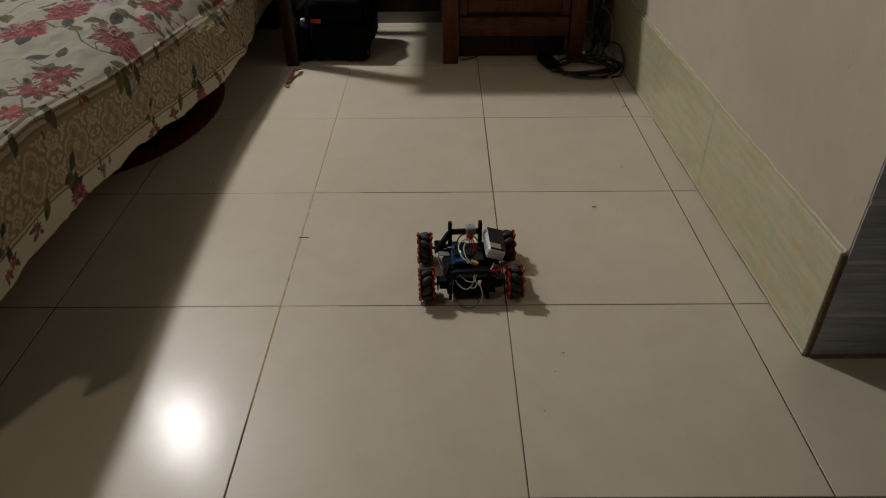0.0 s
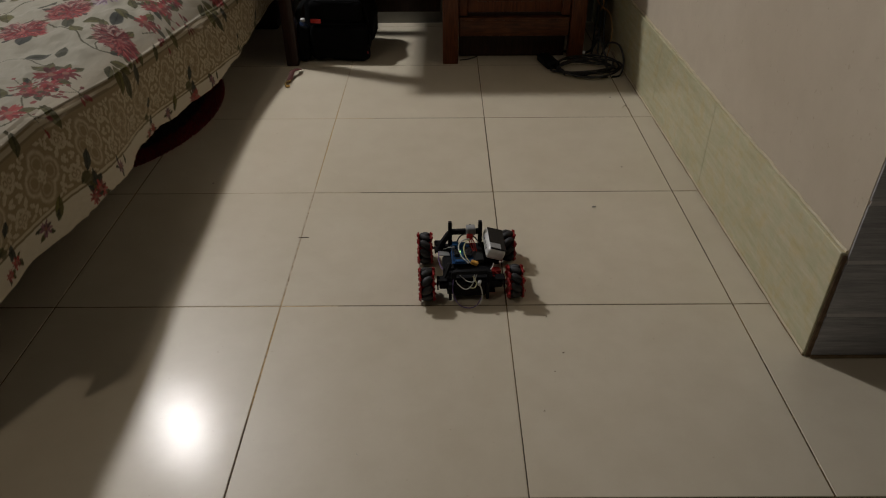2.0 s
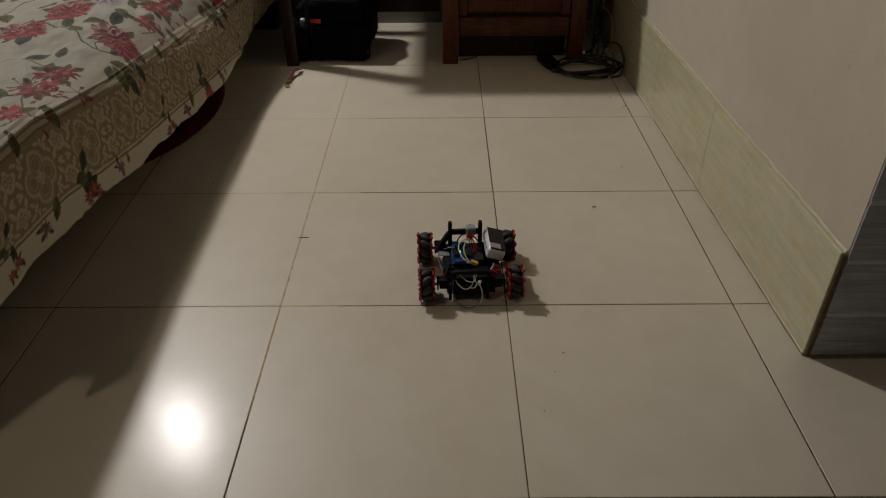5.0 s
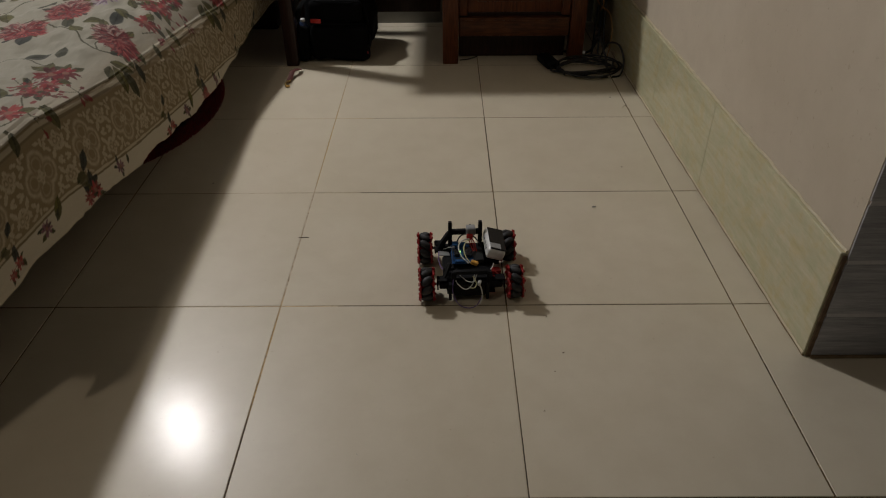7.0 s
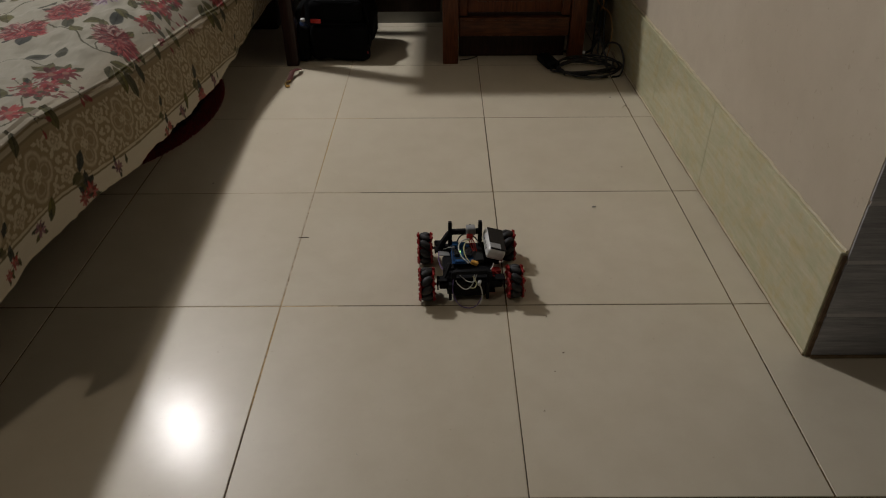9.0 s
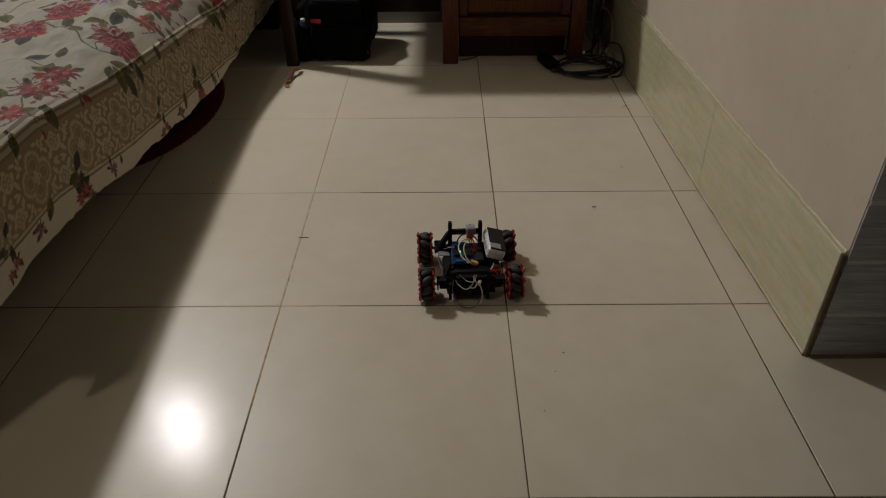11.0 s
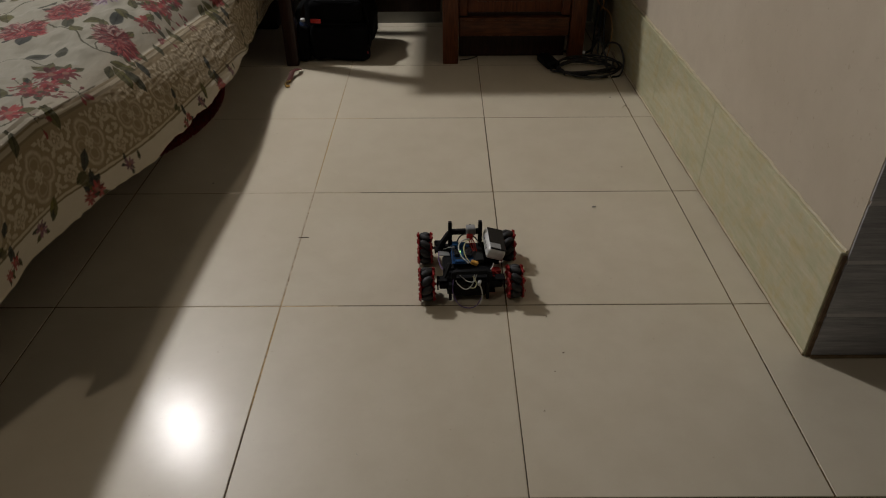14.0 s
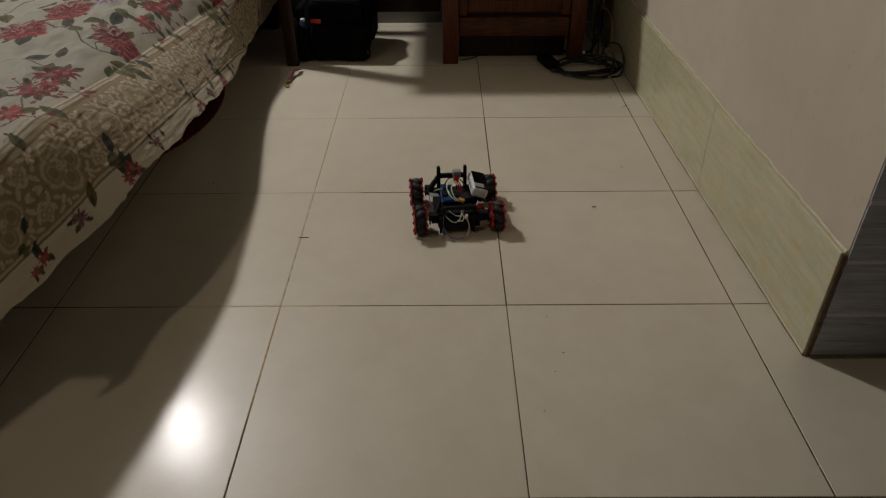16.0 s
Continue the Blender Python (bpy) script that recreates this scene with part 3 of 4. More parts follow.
def bouquet(u):
    """One repeat of the printed sprays, from the top of the bed down to the hem; u runs towards the foot."""
    def U(y):
        return u + 0.634 - y
    def Z(q):
        return q / TALL if q < 0 else q
    stem = (0.07, 0.065, 0.035)
    vine([(U(0.70), Z(-0.30)), (U(0.63), Z(-0.17)), (U(0.56), Z(-0.115)), (U(0.52), Z(-0.06)), (U(0.56), Z(-0.015))], 0.0034, stem)
    vine([(U(0.52), Z(-0.06)), (U(0.58), Z(-0.085)), (U(0.63), Z(-0.05))], 0.003, stem)
    vine([(U(0.95), Z(-0.06)), (U(0.86), Z(-0.02)), (U(0.78), Z(-0.03))], 0.0026, stem)
    vine([(U(0.30), Z(-0.30)), (U(0.36), Z(-0.20)), (U(0.34), Z(-0.12)), (U(0.29), Z(-0.09))], 0.003, stem)
    vine([(U(0.95), Z(-0.42)), (U(0.80), Z(-0.45)), (U(0.62), Z(-0.50)), (U(0.42), Z(-0.47))], 0.003, stem)
    for y, s, sz, an, dk in ((0.70, -0.215, 0.052, 0.5, 0.8), (0.65, -0.170, 0.052, 1.0, 0.3), (0.73, -0.150, 0.046, 1.9, 0.4), (0.79, -0.105, 0.056, 0.2, 1.0),
                             (0.85, -0.110, 0.052, 0.9, 0.4), (0.53, -0.265, 0.062, 0.4, 1.0), (0.40, -0.165, 0.050, -0.5, 0.9), (0.45, -0.125, 0.046, 0.3, 0.8),
                             (0.515, 0.000, 0.042, 2.3, 0.2), (0.465, 0.026, 0.046, 1.2, 0.2), (0.50, 0.052, 0.045, 1.6, 0.7), (0.44, -0.005, 0.034, 0.4, 0.5),
                             (0.58, 0.040, 0.034, 1.3, 0.9), (0.98, -0.330, 0.060, 0.2, 0.6), (0.74, -0.420, 0.060, 0.7, 0.3), (0.30, -0.440, 0.060, 1.4, 0.6),
                             (0.90, -0.240, 0.055, 1.4, 0.3), (0.97, -0.120, 0.045, 0.7, 0.5), (0.55, -0.36, 0.055, 2.4, 0.4), (0.46, -0.33, 0.050, 0.1, 0.3),
                             (0.88, -0.36, 0.05, 2.7, 0.8), (0.36, -0.30, 0.045, 0.8, 0.7), (0.76, 0.02, 0.03, 1.0, 0.6), (0.93, 0.015, 0.04, 1.5, 0.4)):
        leaf(U(y), Z(s), sz, an, dk)
    mum(U(0.82), Z(-0.260), 0.078, 0.070, 0.5, 0.25)
    mum(U(0.62), Z(-0.310), 0.072, 0.066, 0.8, 0.15)
    mum(U(0.645), Z(-0.060), 0.088, 0.050, 0.95, 1.0)
    star_flower(U(0.42), Z(-0.39), 0.05, (0.16, 0.02, 0.025))
    star_flower(U(0.12), Z(-0.20), 0.045, (0.18, 0.03, 0.035))
    buds(U(0.40), Z(-0.34), 0.08, 8)
    buds(U(0.70), Z(-0.50), 0.09, 8)
    for k in range(90):
        a, r = random.uniform(0, 6.283), math.sqrt(random.random())
        blob(U(0.96) + 0.075 * r * math.cos(a), Z(-0.20) + 0.055 * r * math.sin(a), 0.015, 0.005, a, random.choice([(0.18, 0.12, 0.18), (0.12, 0.065, 0.115), (0.28, 0.23, 0.27), (0.32, 0.27, 0.27)]), 0.8, 0.4)
    star_flower(U(0.290), Z(-0.080), 0.046)
    star_flower(U(0.310), Z(-0.055), 0.036, (0.22, 0.02, 0.03))
    star_flower(U(0.225), Z(-0.055), 0.030, (0.24, 0.022, 0.028))
    star_flower(U(0.190), Z(-0.095), 0.026, (0.25, 0.03, 0.033))
    star_flower(U(0.86), Z(-0.045), 0.038, (0.27, 0.05, 0.045))
    star_flower(U(1.02), Z(-0.055), 0.038, (0.25, 0.04, 0.038))
    star_flower(U(0.99), Z(-0.075), 0.030, (0.22, 0.03, 0.03))
    buds(U(0.19), Z(-0.10), 0.080, 11)
    buds(U(0.24), 0.00, 0.050, 7)
    buds(U(1.00), Z(-0.03), 0.060, 9)
    buds(U(0.87), 0.0, 0.05, 5)
    mum(U(0.30), Z(-0.57), 0.090, 0.062, 0.4, 0.2)
    mum(U(0.70), Z(-0.62), 0.090, 0.062, 1.2, 0.6)
    mum(U(1.02), Z(-0.47), 0.080, 0.058, 0.9, 0.4)
    star_flower(U(0.95), Z(-0.60), 0.070)
    # sprays on the hem
    for y0, big in ((0.085, 1.0), (0.60, 0.62)):
        leaf(U(y0 + 0.020), BAND + 0.112, 0.030 * big, 0.95, 1.0)
        leaf(U(y0 - 0.016), BAND + 0.146, 0.026 * big, 0.35, 0.5)
        leaf(U(y0 + 0.014), BAND + 0.168, 0.032 * big, 1.25, 1.0)
        blob(U(y0 - 0.008), BAND + 0.155, 0.019 * big, 0.014 * big, 0.3, (0.075, 0.065, 0.026), 0.9)
        star_flower(U(y0 + 0.020), BAND + 0.196, 0.022 * big, (0.30, 0.06, 0.05))
        star_flower(U(y0 - 0.012), BAND + 0.205, 0.018 * big, (0.28, 0.07, 0.06))
    leaf(U(-0.05), BAND + 0.168, 0.030, 1.1, 0.1)
    for y0 in (0.25, 0.74):
        star_flower(U(y0), BAND + 0.186, 0.017, (0.17, 0.115, 0.14))
        leaf(U(y0 + 0.05), BAND + 0.180, 0.015, 1.1, 0.7)


def medallion(u, s):
    """A pale quatrefoil in double outline, with scrolls and leaves to both sides, on the taupe band."""
    i0, i1 = int((s - 0.072 - S0) / RES), int((s + 0.072 - S0) / RES)
    j0, j1 = max(0, int((u - 0.106) / RES)), min(CW, int((u + 0.106) / RES))
    if j1 <= j0:
        return
    ss, uu = np.mgrid[i0:i1, j0:j1] * RES
    du, ds = np.abs(uu - u), np.abs(ss + S0 - s)
    r = np.hypot(du, ds)
    lobe = np.minimum(np.hypot(du - 0.031, ds), np.hypot(du, ds - 0.031)) - 0.0275   # distance to the four lobes
    k = np.exp(-(lobe / 0.0046) ** 2) + 0.55 * np.exp(-((lobe + 0.0125) / 0.0024) ** 2)
    k += 0.9 * (np.abs(r - 0.0115 * (1 + 0.35 * np.cos(4 * np.arctan2(ds, du)))) < 0.0030) + 0.8 * (r < 0.0032)
    for cu, cs, rr in ((0.098, 0.046, 0.011),):   # curled scrolls
        q = np.hypot(du - cu, ds - cs)
        k += np.exp(-((q - rr) / 0.0027) ** 2) + (q < rr * 0.42)
    for cu, cs, la, lb, an in ((0.078, 0.022, 0.015, 0.0062, 0.9), (0.062, 0.038, 0.010, 0.0048, -0.7), (0.098, 0.028, 0.012, 0.005, -0.5), (0.070, 0.064, 0.012, 0.0042, 0.2), (0.030, 0.066, 0.010, 0.004, -0.3), (0.103, 0.064, 0.007, 0.004, 0.8), (0.090, 0.004, 0.013, 0.0050, 0.3), (0.052, 0.050, 0.012, 0.0060, 0.8), (0.082, 0.046, 0.011, 0.0055, -1.1), (0.046, 0.062, 0.009, 0.0045, 1.2)):
        p, q = (du - cu) * math.cos(an) + (ds - cs) * math.sin(an), -(du - cu) * math.sin(an) + (ds - cs) * math.cos(an)
        k += ((p / la) ** 2 + (q / lb) ** 2 < 1)
    worn = 0.80 + 0.12 * np.sin(uu * 311) * np.sin(ss * 277)
    k = (np.clip(k, 0, 1) * worn)[..., None]
    PAINT[i0:i1, j0:j1] = PAINT[i0:i1, j0:j1] * (1 - k) + np.array(PALE) * k


def paint_cloth():
    s = (np.arange(CH) * RES + S0)[:, None]
    def fill(lo, hi, col):
        PAINT[int((lo - S0) / RES):int((hi - S0) / RES)] = col
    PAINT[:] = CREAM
    ease = np.clip((s[:, 0] + 0.10) / 0.12, 0, 1)[:, None, None]   # near the border the ground eases up to the hem's light-lifted cream
    PAINT[:] = PAINT * (1 - ease) + np.array(shade(HEM_LIT, 0.80)) * ease
    fill(BAND - 0.024, BAND - 0.018, shade(TAUPE, 0.85))
    fill(BAND - 0.018, BAND - 0.007, shade(PALE, 0.80))
    fill(BAND - 0.007, BAND - 0.002, shade(TAUPE, 0.72))
    fill(BAND - 0.002, BAND + 0.166, TAUPE)
    fill(BAND + 0.156, BAND + 0.162, PALE)
    fill(BAND + 0.162, BAND + 0.168, shade(TAUPE, 0.75))
    fill(BAND + 0.168, 0.42, HEM_LIT)
    for k in range(-1, int(U_END / 0.2125) + 1):
        medallion(0.125 + k * 0.2125, BAND + 0.080)
    for k in range(-1, 4):
        bouquet(BED_FAR - 0.634 + 0.85 * (k - 1))


def cloth_object(name, uu, ss, pts, parent):
    """A fine grid of cloth with its print; uu, ss: the cloth metres of each vertex, pts: their places (rows x columns)."""
    h, w = uu.shape
    me = bpy.data.meshes.new(name)
    idx = np.arange(h * w).reshape(h, w)
    quads = np.stack([idx[:-1, :-1], idx[:-1, 1:], idx[1:, 1:], idx[1:, :-1]], -1).reshape(-1, 4)
    me.vertices.add(h * w)
    me.vertices.foreach_set("co", pts.reshape(-1).astype(np.float32))
    me.loops.add(quads.size)
    me.loops.foreach_set("vertex_index", quads.reshape(-1).astype(np.int32))
    me.polygons.add(len(quads))
    me.polygons.foreach_set("loop_start", np.arange(0, quads.size, 4, dtype=np.int32))
    me.polygons.foreach_set("use_smooth", np.ones(len(quads), bool))
    me.update(calc_edges=True)
    ii = np.clip(((np.where(ss < 0, ss / TALL, ss) - S0) / RES).astype(int), 0, CH - 1)
    jj = np.clip((uu / RES).astype(int), 0, CW - 1)
    rgba = np.ones((h * w, 4), np.float32)
    rgba[:, :3] = PAINT[ii, jj].reshape(-1, 3)
    me.attributes.new("print", "FLOAT_COLOR", "POINT").data.foreach_set("color", rgba.reshape(-1))
    uv = me.uv_layers.new(name="cloth")
    flat = np.stack([uu.reshape(-1), ss.reshape(-1)], -1)[quads.reshape(-1)]
    uv.data.foreach_set("uv", flat.reshape(-1).astype(np.float32))
    me.materials.append(M_CLOTH)
    ob = new(name, me)
    ob.parent = parent
    return ob


PIECES = []


def build_bedspread():
    paint_cloth()
    spread = thing("bedspread", "cream floral cotton bedspread with a taupe border blowing outwards", "bedspread")
    # the part that lies on the mattress, up to the edge; s < 0
    edge_cache = np.array([edge(u) for u in np.arange(0, U_END, 0.003)])
    keep = np.arange(0, SIDE_LEN - 0.001, 0.003)
    e = edge_cache[:len(keep)]
    svals = np.concatenate([np.arange(-1.75, -0.9, 0.05), np.arange(-0.9, -0.5, 0.004), np.arange(-0.5, 0.0075, 0.002)])
    uu, ss = np.meshgrid(keep, svals)
    d = np.minimum(0, ss)
    lip = np.maximum(0, ss)   # turned down over the edge
    x = e[None, :, 0] + d + 0.80 * lip
    y = np.broadcast_to(e[None, :, 1], x.shape)
    soft = 0.030 * (1 - np.exp(d / 0.045))
    low = edge_z(y)
    z = low + (EDGE_Z - low) * (1 - np.exp(d / 0.085)) + 0.0005 + soft + 0.0035 * np.sin(7 * y + 9 * x) * np.minimum(1, -d * 8) + 0.003 * np.sin(23 * y - 31 * x + 2 * np.sin(9 * y)) * np.minimum(1, -d * 6)
    fine = np.array([[noise.noise((9 * p + 5 * q, 24 * q - 7 * p, 0.9)) * 0.0100 + noise.noise((30 * p - 9 * q, 52 * q + 14 * p, 4.1)) * 0.0036 for p in keep[::4]] for q in svals[::3]])
    fine = np.repeat(np.repeat(fine, 3, 0), 4, 1)[:len(svals), :len(keep)]
    for axis, reach in ((0, 3), (1, 4)):   # smooth the coarse steps
        fine = sum(np.roll(fine, k, axis) for k in range(-reach, reach + 1)) / (2 * reach + 1)
    z = z + fine * np.minimum(1, -d * 14) - 0.60 * lip
    cloth_object("top_cloth", uu, ss, np.stack([x, y, z], -1), spread)
    # the hanging side, in small pieces that move with the wind
    du, rows = 0.035, 4
    n = int(SIDE_LEN / du)
    for i in range(n):
        u = (i + 0.5) * du
        length = drop_at(u)
        for k in range(rows):
            v0, v1 = length * k / rows, length * (k + 1) / rows
            vc = (v0 + v1) / 2
            half_u, half_v = du / 2 + 0.005, (v1 - v0) / 2 + 0.005
            a = np.arange(-half_u, half_u + 1e-6, half_u / 8)
            b = np.arange(-half_v, half_v + 1e-6, half_v / 14)
            if k == 0:
                b = np.concatenate([[-half_v - 0.006], b])
            pu, pv = np.meshgrid(a, b)
            cu, cv = u + pu, np.maximum(vc + pv, 0)
            if k == rows - 1:   # scalloped, worn hem
                scal = 0.0028 * np.abs(np.sin(cu * 48 + 2 * np.sin(cu * 11))) + 0.0045 * np.sin(cu * 23 + 1.5 * np.sin(cu * 7))
                pv = pv - scal * np.clip((pv + half_v) / (2 * half_v), 0, 1) ** 3
            wr = np.array([0.0015 * noise.noise((11 * p + 16 * q, 62 * q - 5 * p, 0.3)) + 0.0008 * noise.noise((26 * p - 30 * q, 150 * q, 2.7)) for p, q in zip(cu.ravel(), cv.ravel())]).reshape(cu.shape)
            wr = wr - 0.0007 * (pu / half_u) + 0.0007 * k
            if k == 0:   # tucked under the edge of the top
                wr = wr - 0.0020 * np.clip(1 - cv / 0.014, 0, 1)
            rest = cover_frame(u, vc, None).inverted()
            pts = np.array([rest @ cover_point(u + p, vc + q, None) for p, q in zip(pu.ravel(), pv.ravel())]).reshape(*pu.shape, 3)
            pts[..., 2] += wr
            ob = cloth_object("cover_panel", cu, cv, pts, spread)
            PIECES.append((ob, u, vc))
    return spread


def build_bed():
    bed = thing("bed", "bed with a thick mattress under a floral spread", "bed")
    x1, y0 = -1.22, -1.05
    mid, n = (BED_FAR + y0) / 2, BED_FAR - y0
    bm = bmesh.new()   # its unseen foot corner is rounded off to shape the shadow it throws
    plan = [(x1 - 1.72, y0), (-1.55, y0), (-1.44, -0.86), (-1.250, -0.531), (-1.165, -0.372), (-1.165, -0.31), (x1, -0.20), (x1, BED_FAR), (x1 - 1.72, BED_FAR)]
    lower, upper = [[bm.verts.new((x, y, z)) for x, y in plan] for z in (0.292, 0.492)]
    bm.faces.new(lower[::-1]), bm.faces.new(upper)
    for q in range(len(plan)):
        r = (q + 1) % len(plan)
        bm.faces.new((lower[q], lower[r], upper[r], upper[q]))
    bmesh.ops.bevel(bm, geom=bm.edges[:], offset=0.03, segments=3, affect="EDGES", profile=0.5)
    part("mattress", bm, M_MATTRESS, bed)
    # unseen frame, made a closed box that keeps light out from under the bed
    part("bed_frame", rbox(1.50, n - 0.04, 0.262, (-1.46 - 0.75, mid, 0.161), 0.008, 2), M_WOOD_DARK, bed, "dark unseen frame, boxed in to block light")
    for x in (-1.72, x1 - 1.60):
        for y in (y0 + 0.15, BED_FAR - 0.15):
            part("leg", rbox(0.08, 0.08, 0.06, (x, y, 0.03), 0.006, 2), M_WOOD_DARK, bed)
    part("headboard", rbox(2.02, 0.10, 0.96, (-2.065, 2.41, 0.481), 0.008, 2), M_WOOD_DARK, bed, "nearly black wooden headboard")


build_bed()
build_bedspread()


# ---- rug under the bed ----
def build_rug():
    rug = thing("rug", "oval red shaggy rug with a dark middle, half under the bed", "rug", pose(-1.515, 1.27, 0))
    a, b = 0.41, 0.60
    part("backing", lathe([(0.98, 0.0), (1.0, 0.004), (0.97, 0.010)], 64, Matrix.Diagonal((a, b, 1, 1))), M_RUG_IN, rug)
    for name, mat_, lo, hi, count in (("shag_border", M_RUG, 0.84, 1.02, 9000), ("shag_centre", M_RUG_IN, 0.0, 0.84, 9000)):
        verts, faces = [], []
        for _ in range(count):
            r, t = math.sqrt(random.uniform(lo * lo, hi * hi)), random.uniform(-2.2, 1.8)
            x, y = r * a * math.cos(t), r * b * math.sin(t)
            h, w, g = random.uniform(0.014, 0.026), 0.0022, random.uniform(0, 6.28)
            lx, ly = random.uniform(-0.010, 0.010), random.uniform(-0.010, 0.010)
            k = len(verts)
            for j in range(3):
                verts.append((x + w * math.cos(g + 2.09 * j), y + w * math.sin(g + 2.09 * j), 0.004))
            verts.append((x + lx, y + ly, h))
            faces += [(k, k + 1, k + 3), (k + 1, k + 2, k + 3), (k + 2, k, k + 3)]
        me = bpy.data.meshes.new(name)
        me.from_pydata(verts, [], faces)
        me.materials.append(mat_)
        ob = new(name, me)
        ob.parent = rug
        tagged(ob, "red shag pile" if mat_ == M_RUG else "dark shag pile", "", "", "stuff")


build_rug()


# ---- desk, bag, cables at the far end ----
def build_desk():
    desk = thing("desk", "reddish-brown wooden desk with a panelled side cabinet", "desk")
    fy, ry, top = 1.80, 2.31, 0.972
    leg = 0.062
    for x, y, w in ((-0.878, fy + 0.03, leg), (-0.878, ry, leg), (-0.130, fy + 0.045, 0.078), (-0.130, ry, 0.078), (0.462, fy + 0.060, 0.074), (0.462, ry, 0.074)):
        bm = rbox(w, 0.062, 0.955, (0, 0, 0.4775), 0.004, 2)
        for v in bm.verts:   # feet taper a little
            if v.co.z < 0.02:
                v.co.x *= 0.93
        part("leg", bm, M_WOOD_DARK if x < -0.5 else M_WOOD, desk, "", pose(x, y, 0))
    part("desktop", rbox(1.43, 0.725, 0.035, (-0.175, 2.0925, top), 0.008, 3), M_WOOD_ALONG, desk)
    part("apron", rbox(0.66, 0.022, 0.12, (-0.508, fy + 0.04, 0.905), 0.003, 2), M_WOOD_ALONG, desk)
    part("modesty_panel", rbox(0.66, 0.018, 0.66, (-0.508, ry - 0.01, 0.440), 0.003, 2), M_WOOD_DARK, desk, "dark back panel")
    # the cabinet between the right legs
    cab = part("cabinet", rbox(0.50, 0.590, 0.80, (0.166, 2.165, 0.565), 0.003, 1), M_WOOD_DARK, desk)
    part("bottom_rail", rbox(0.512, 0.030, 0.085, (0.166, fy + 0.052, 0.168), 0.004, 2), M_WOOD_ALONG, cab, "reddish-brown bottom rail")
    part("rail_lip", rbox(0.512, 0.036, 0.012, (0.166, fy + 0.051, 0.206), 0.003, 2), M_WOOD_ALONG, cab)
    # added dark board that blocks light, so the gap under the cabinet stays black
    part("shade_board", rbox(0.51, 0.015, 0.158, (0.166, 1.93, 0.081), 0.002, 1), M_WOOD_DARK, cab)
    part("panel", rbox(0.440, 0.016, 0.62, (0.166, fy + 0.066, 0.54), 0.005, 2), M_WOOD, cab)
    part("panel_field", rbox(0.350, 0.012, 0.54, (0.166, fy + 0.058, 0.55), 0.005, 2), M_WOOD, cab)
    for x in (-0.072, 0.404):
        part("stile", rbox(0.040, 0.026, 0.66, (x, fy + 0.055, 0.55), 0.004, 2), M_WOOD, cab)
    part("side_panel", rbox(0.014, 0.585, 0.70, (0.492, 2.163, 0.52), 0.003, 1), M_WOOD, cab)


def build_backpack():
    bag = thing("backpack", "black nylon backpack with red zip pulls under the desk", "backpack", pose(-0.663, 1.955, 0, 0, 0, -3))
    def soft(sx, sy, sz, at, r, amp, seed):
        bm = rbox(sx, sy, sz, at, r, 4)
        bmesh.ops.subdivide_edges(bm, edges=[e for e in bm.edges if e.calc_length() > 0.05], cuts=5, use_grid_fill=True)
        for v in bm.verts:
            n = noise.noise_vector(Vector(v.co) * 9 + Vector((seed, 0, 0)))
            v.co += n * amp
            v.co.z = max(v.co.z, 0.001)
        return bm
    part("main_body", soft(0.325, 0.34, 0.325, (0.000, 0.085, 0.164), 0.095, 0.022, 1), M_BAG, bag)
    part("front_pocket", soft(0.280, 0.07, 0.17, (0.012, -0.084, 0.093), 0.034, 0.010, 4), M_BAG, bag)
    part("upper_pocket", soft(0.25, 0.05, 0.10, (0.000, -0.074, 0.238), 0.024, 0.008, 7), M_BAG, bag)
    part("side_pocket", soft(0.07, 0.16, 0.17, (-0.165, -0.05, 0.088), 0.03, 0.006, 9), M_BAG, bag)
    part("zip", tube([(-0.115, -0.100, 0.178), (-0.05, -0.112, 0.184), (0.05, -0.114, 0.184), (0.13, -0.102, 0.176)], 0.0022, 6), M_BAG_TRIM, bag)
    part("zip", tube([(-0.105, -0.088, 0.280), (-0.05, -0.097, 0.286), (0.06, -0.097, 0.286), (0.110, -0.088, 0.280)], 0.0022, 6), M_BAG_TRIM, bag)
    part("zip_pull", rbox(0.050, 0.010, 0.020, (-0.082, -0.138, 0.206), 0.004, 2, pose(0, 0, 0, 8, 0, -6)), M_RED_PLASTIC, bag, "orange-red pull tab")
    part("zip_pull", rbox(0.022, 0.008, 0.014, (0.138, -0.105, 0.050), 0.003, 2), M_RED, bag, "dark red tag")
    part("carry_strap", tube([(-0.13, -0.06, 0.295), (-0.160, -0.110, 0.25), (-0.165, -0.13, 0.17), (-0.150, -0.12, 0.05)], 0.014, 8, 6, 0.3), M_BAG_TRIM, bag)
    part("compression_strap", tube([(0.128, -0.05, 0.26), (0.152, -0.080, 0.18), (0.152, -0.09, 0.08)], 0.010, 8, 6, 0.3), M_BAG_TRIM, bag)
    part("bottle_cap", lathe([(0.010, 0), (0.011, 0.003), (0.011, 0.012), (0.007, 0.015)], 14), M_WHITE, bag, "white bottle cap", pose(-0.158, -0.075, 0.185))
    part("bottle", lathe([(0.026, 0), (0.028, 0.01), (0.028, 0.09), (0.012, 0.115)], 16), M_BOTTLE, bag, "dark blue bottle in the side pocket", pose(-0.158, -0.075, 0.07))


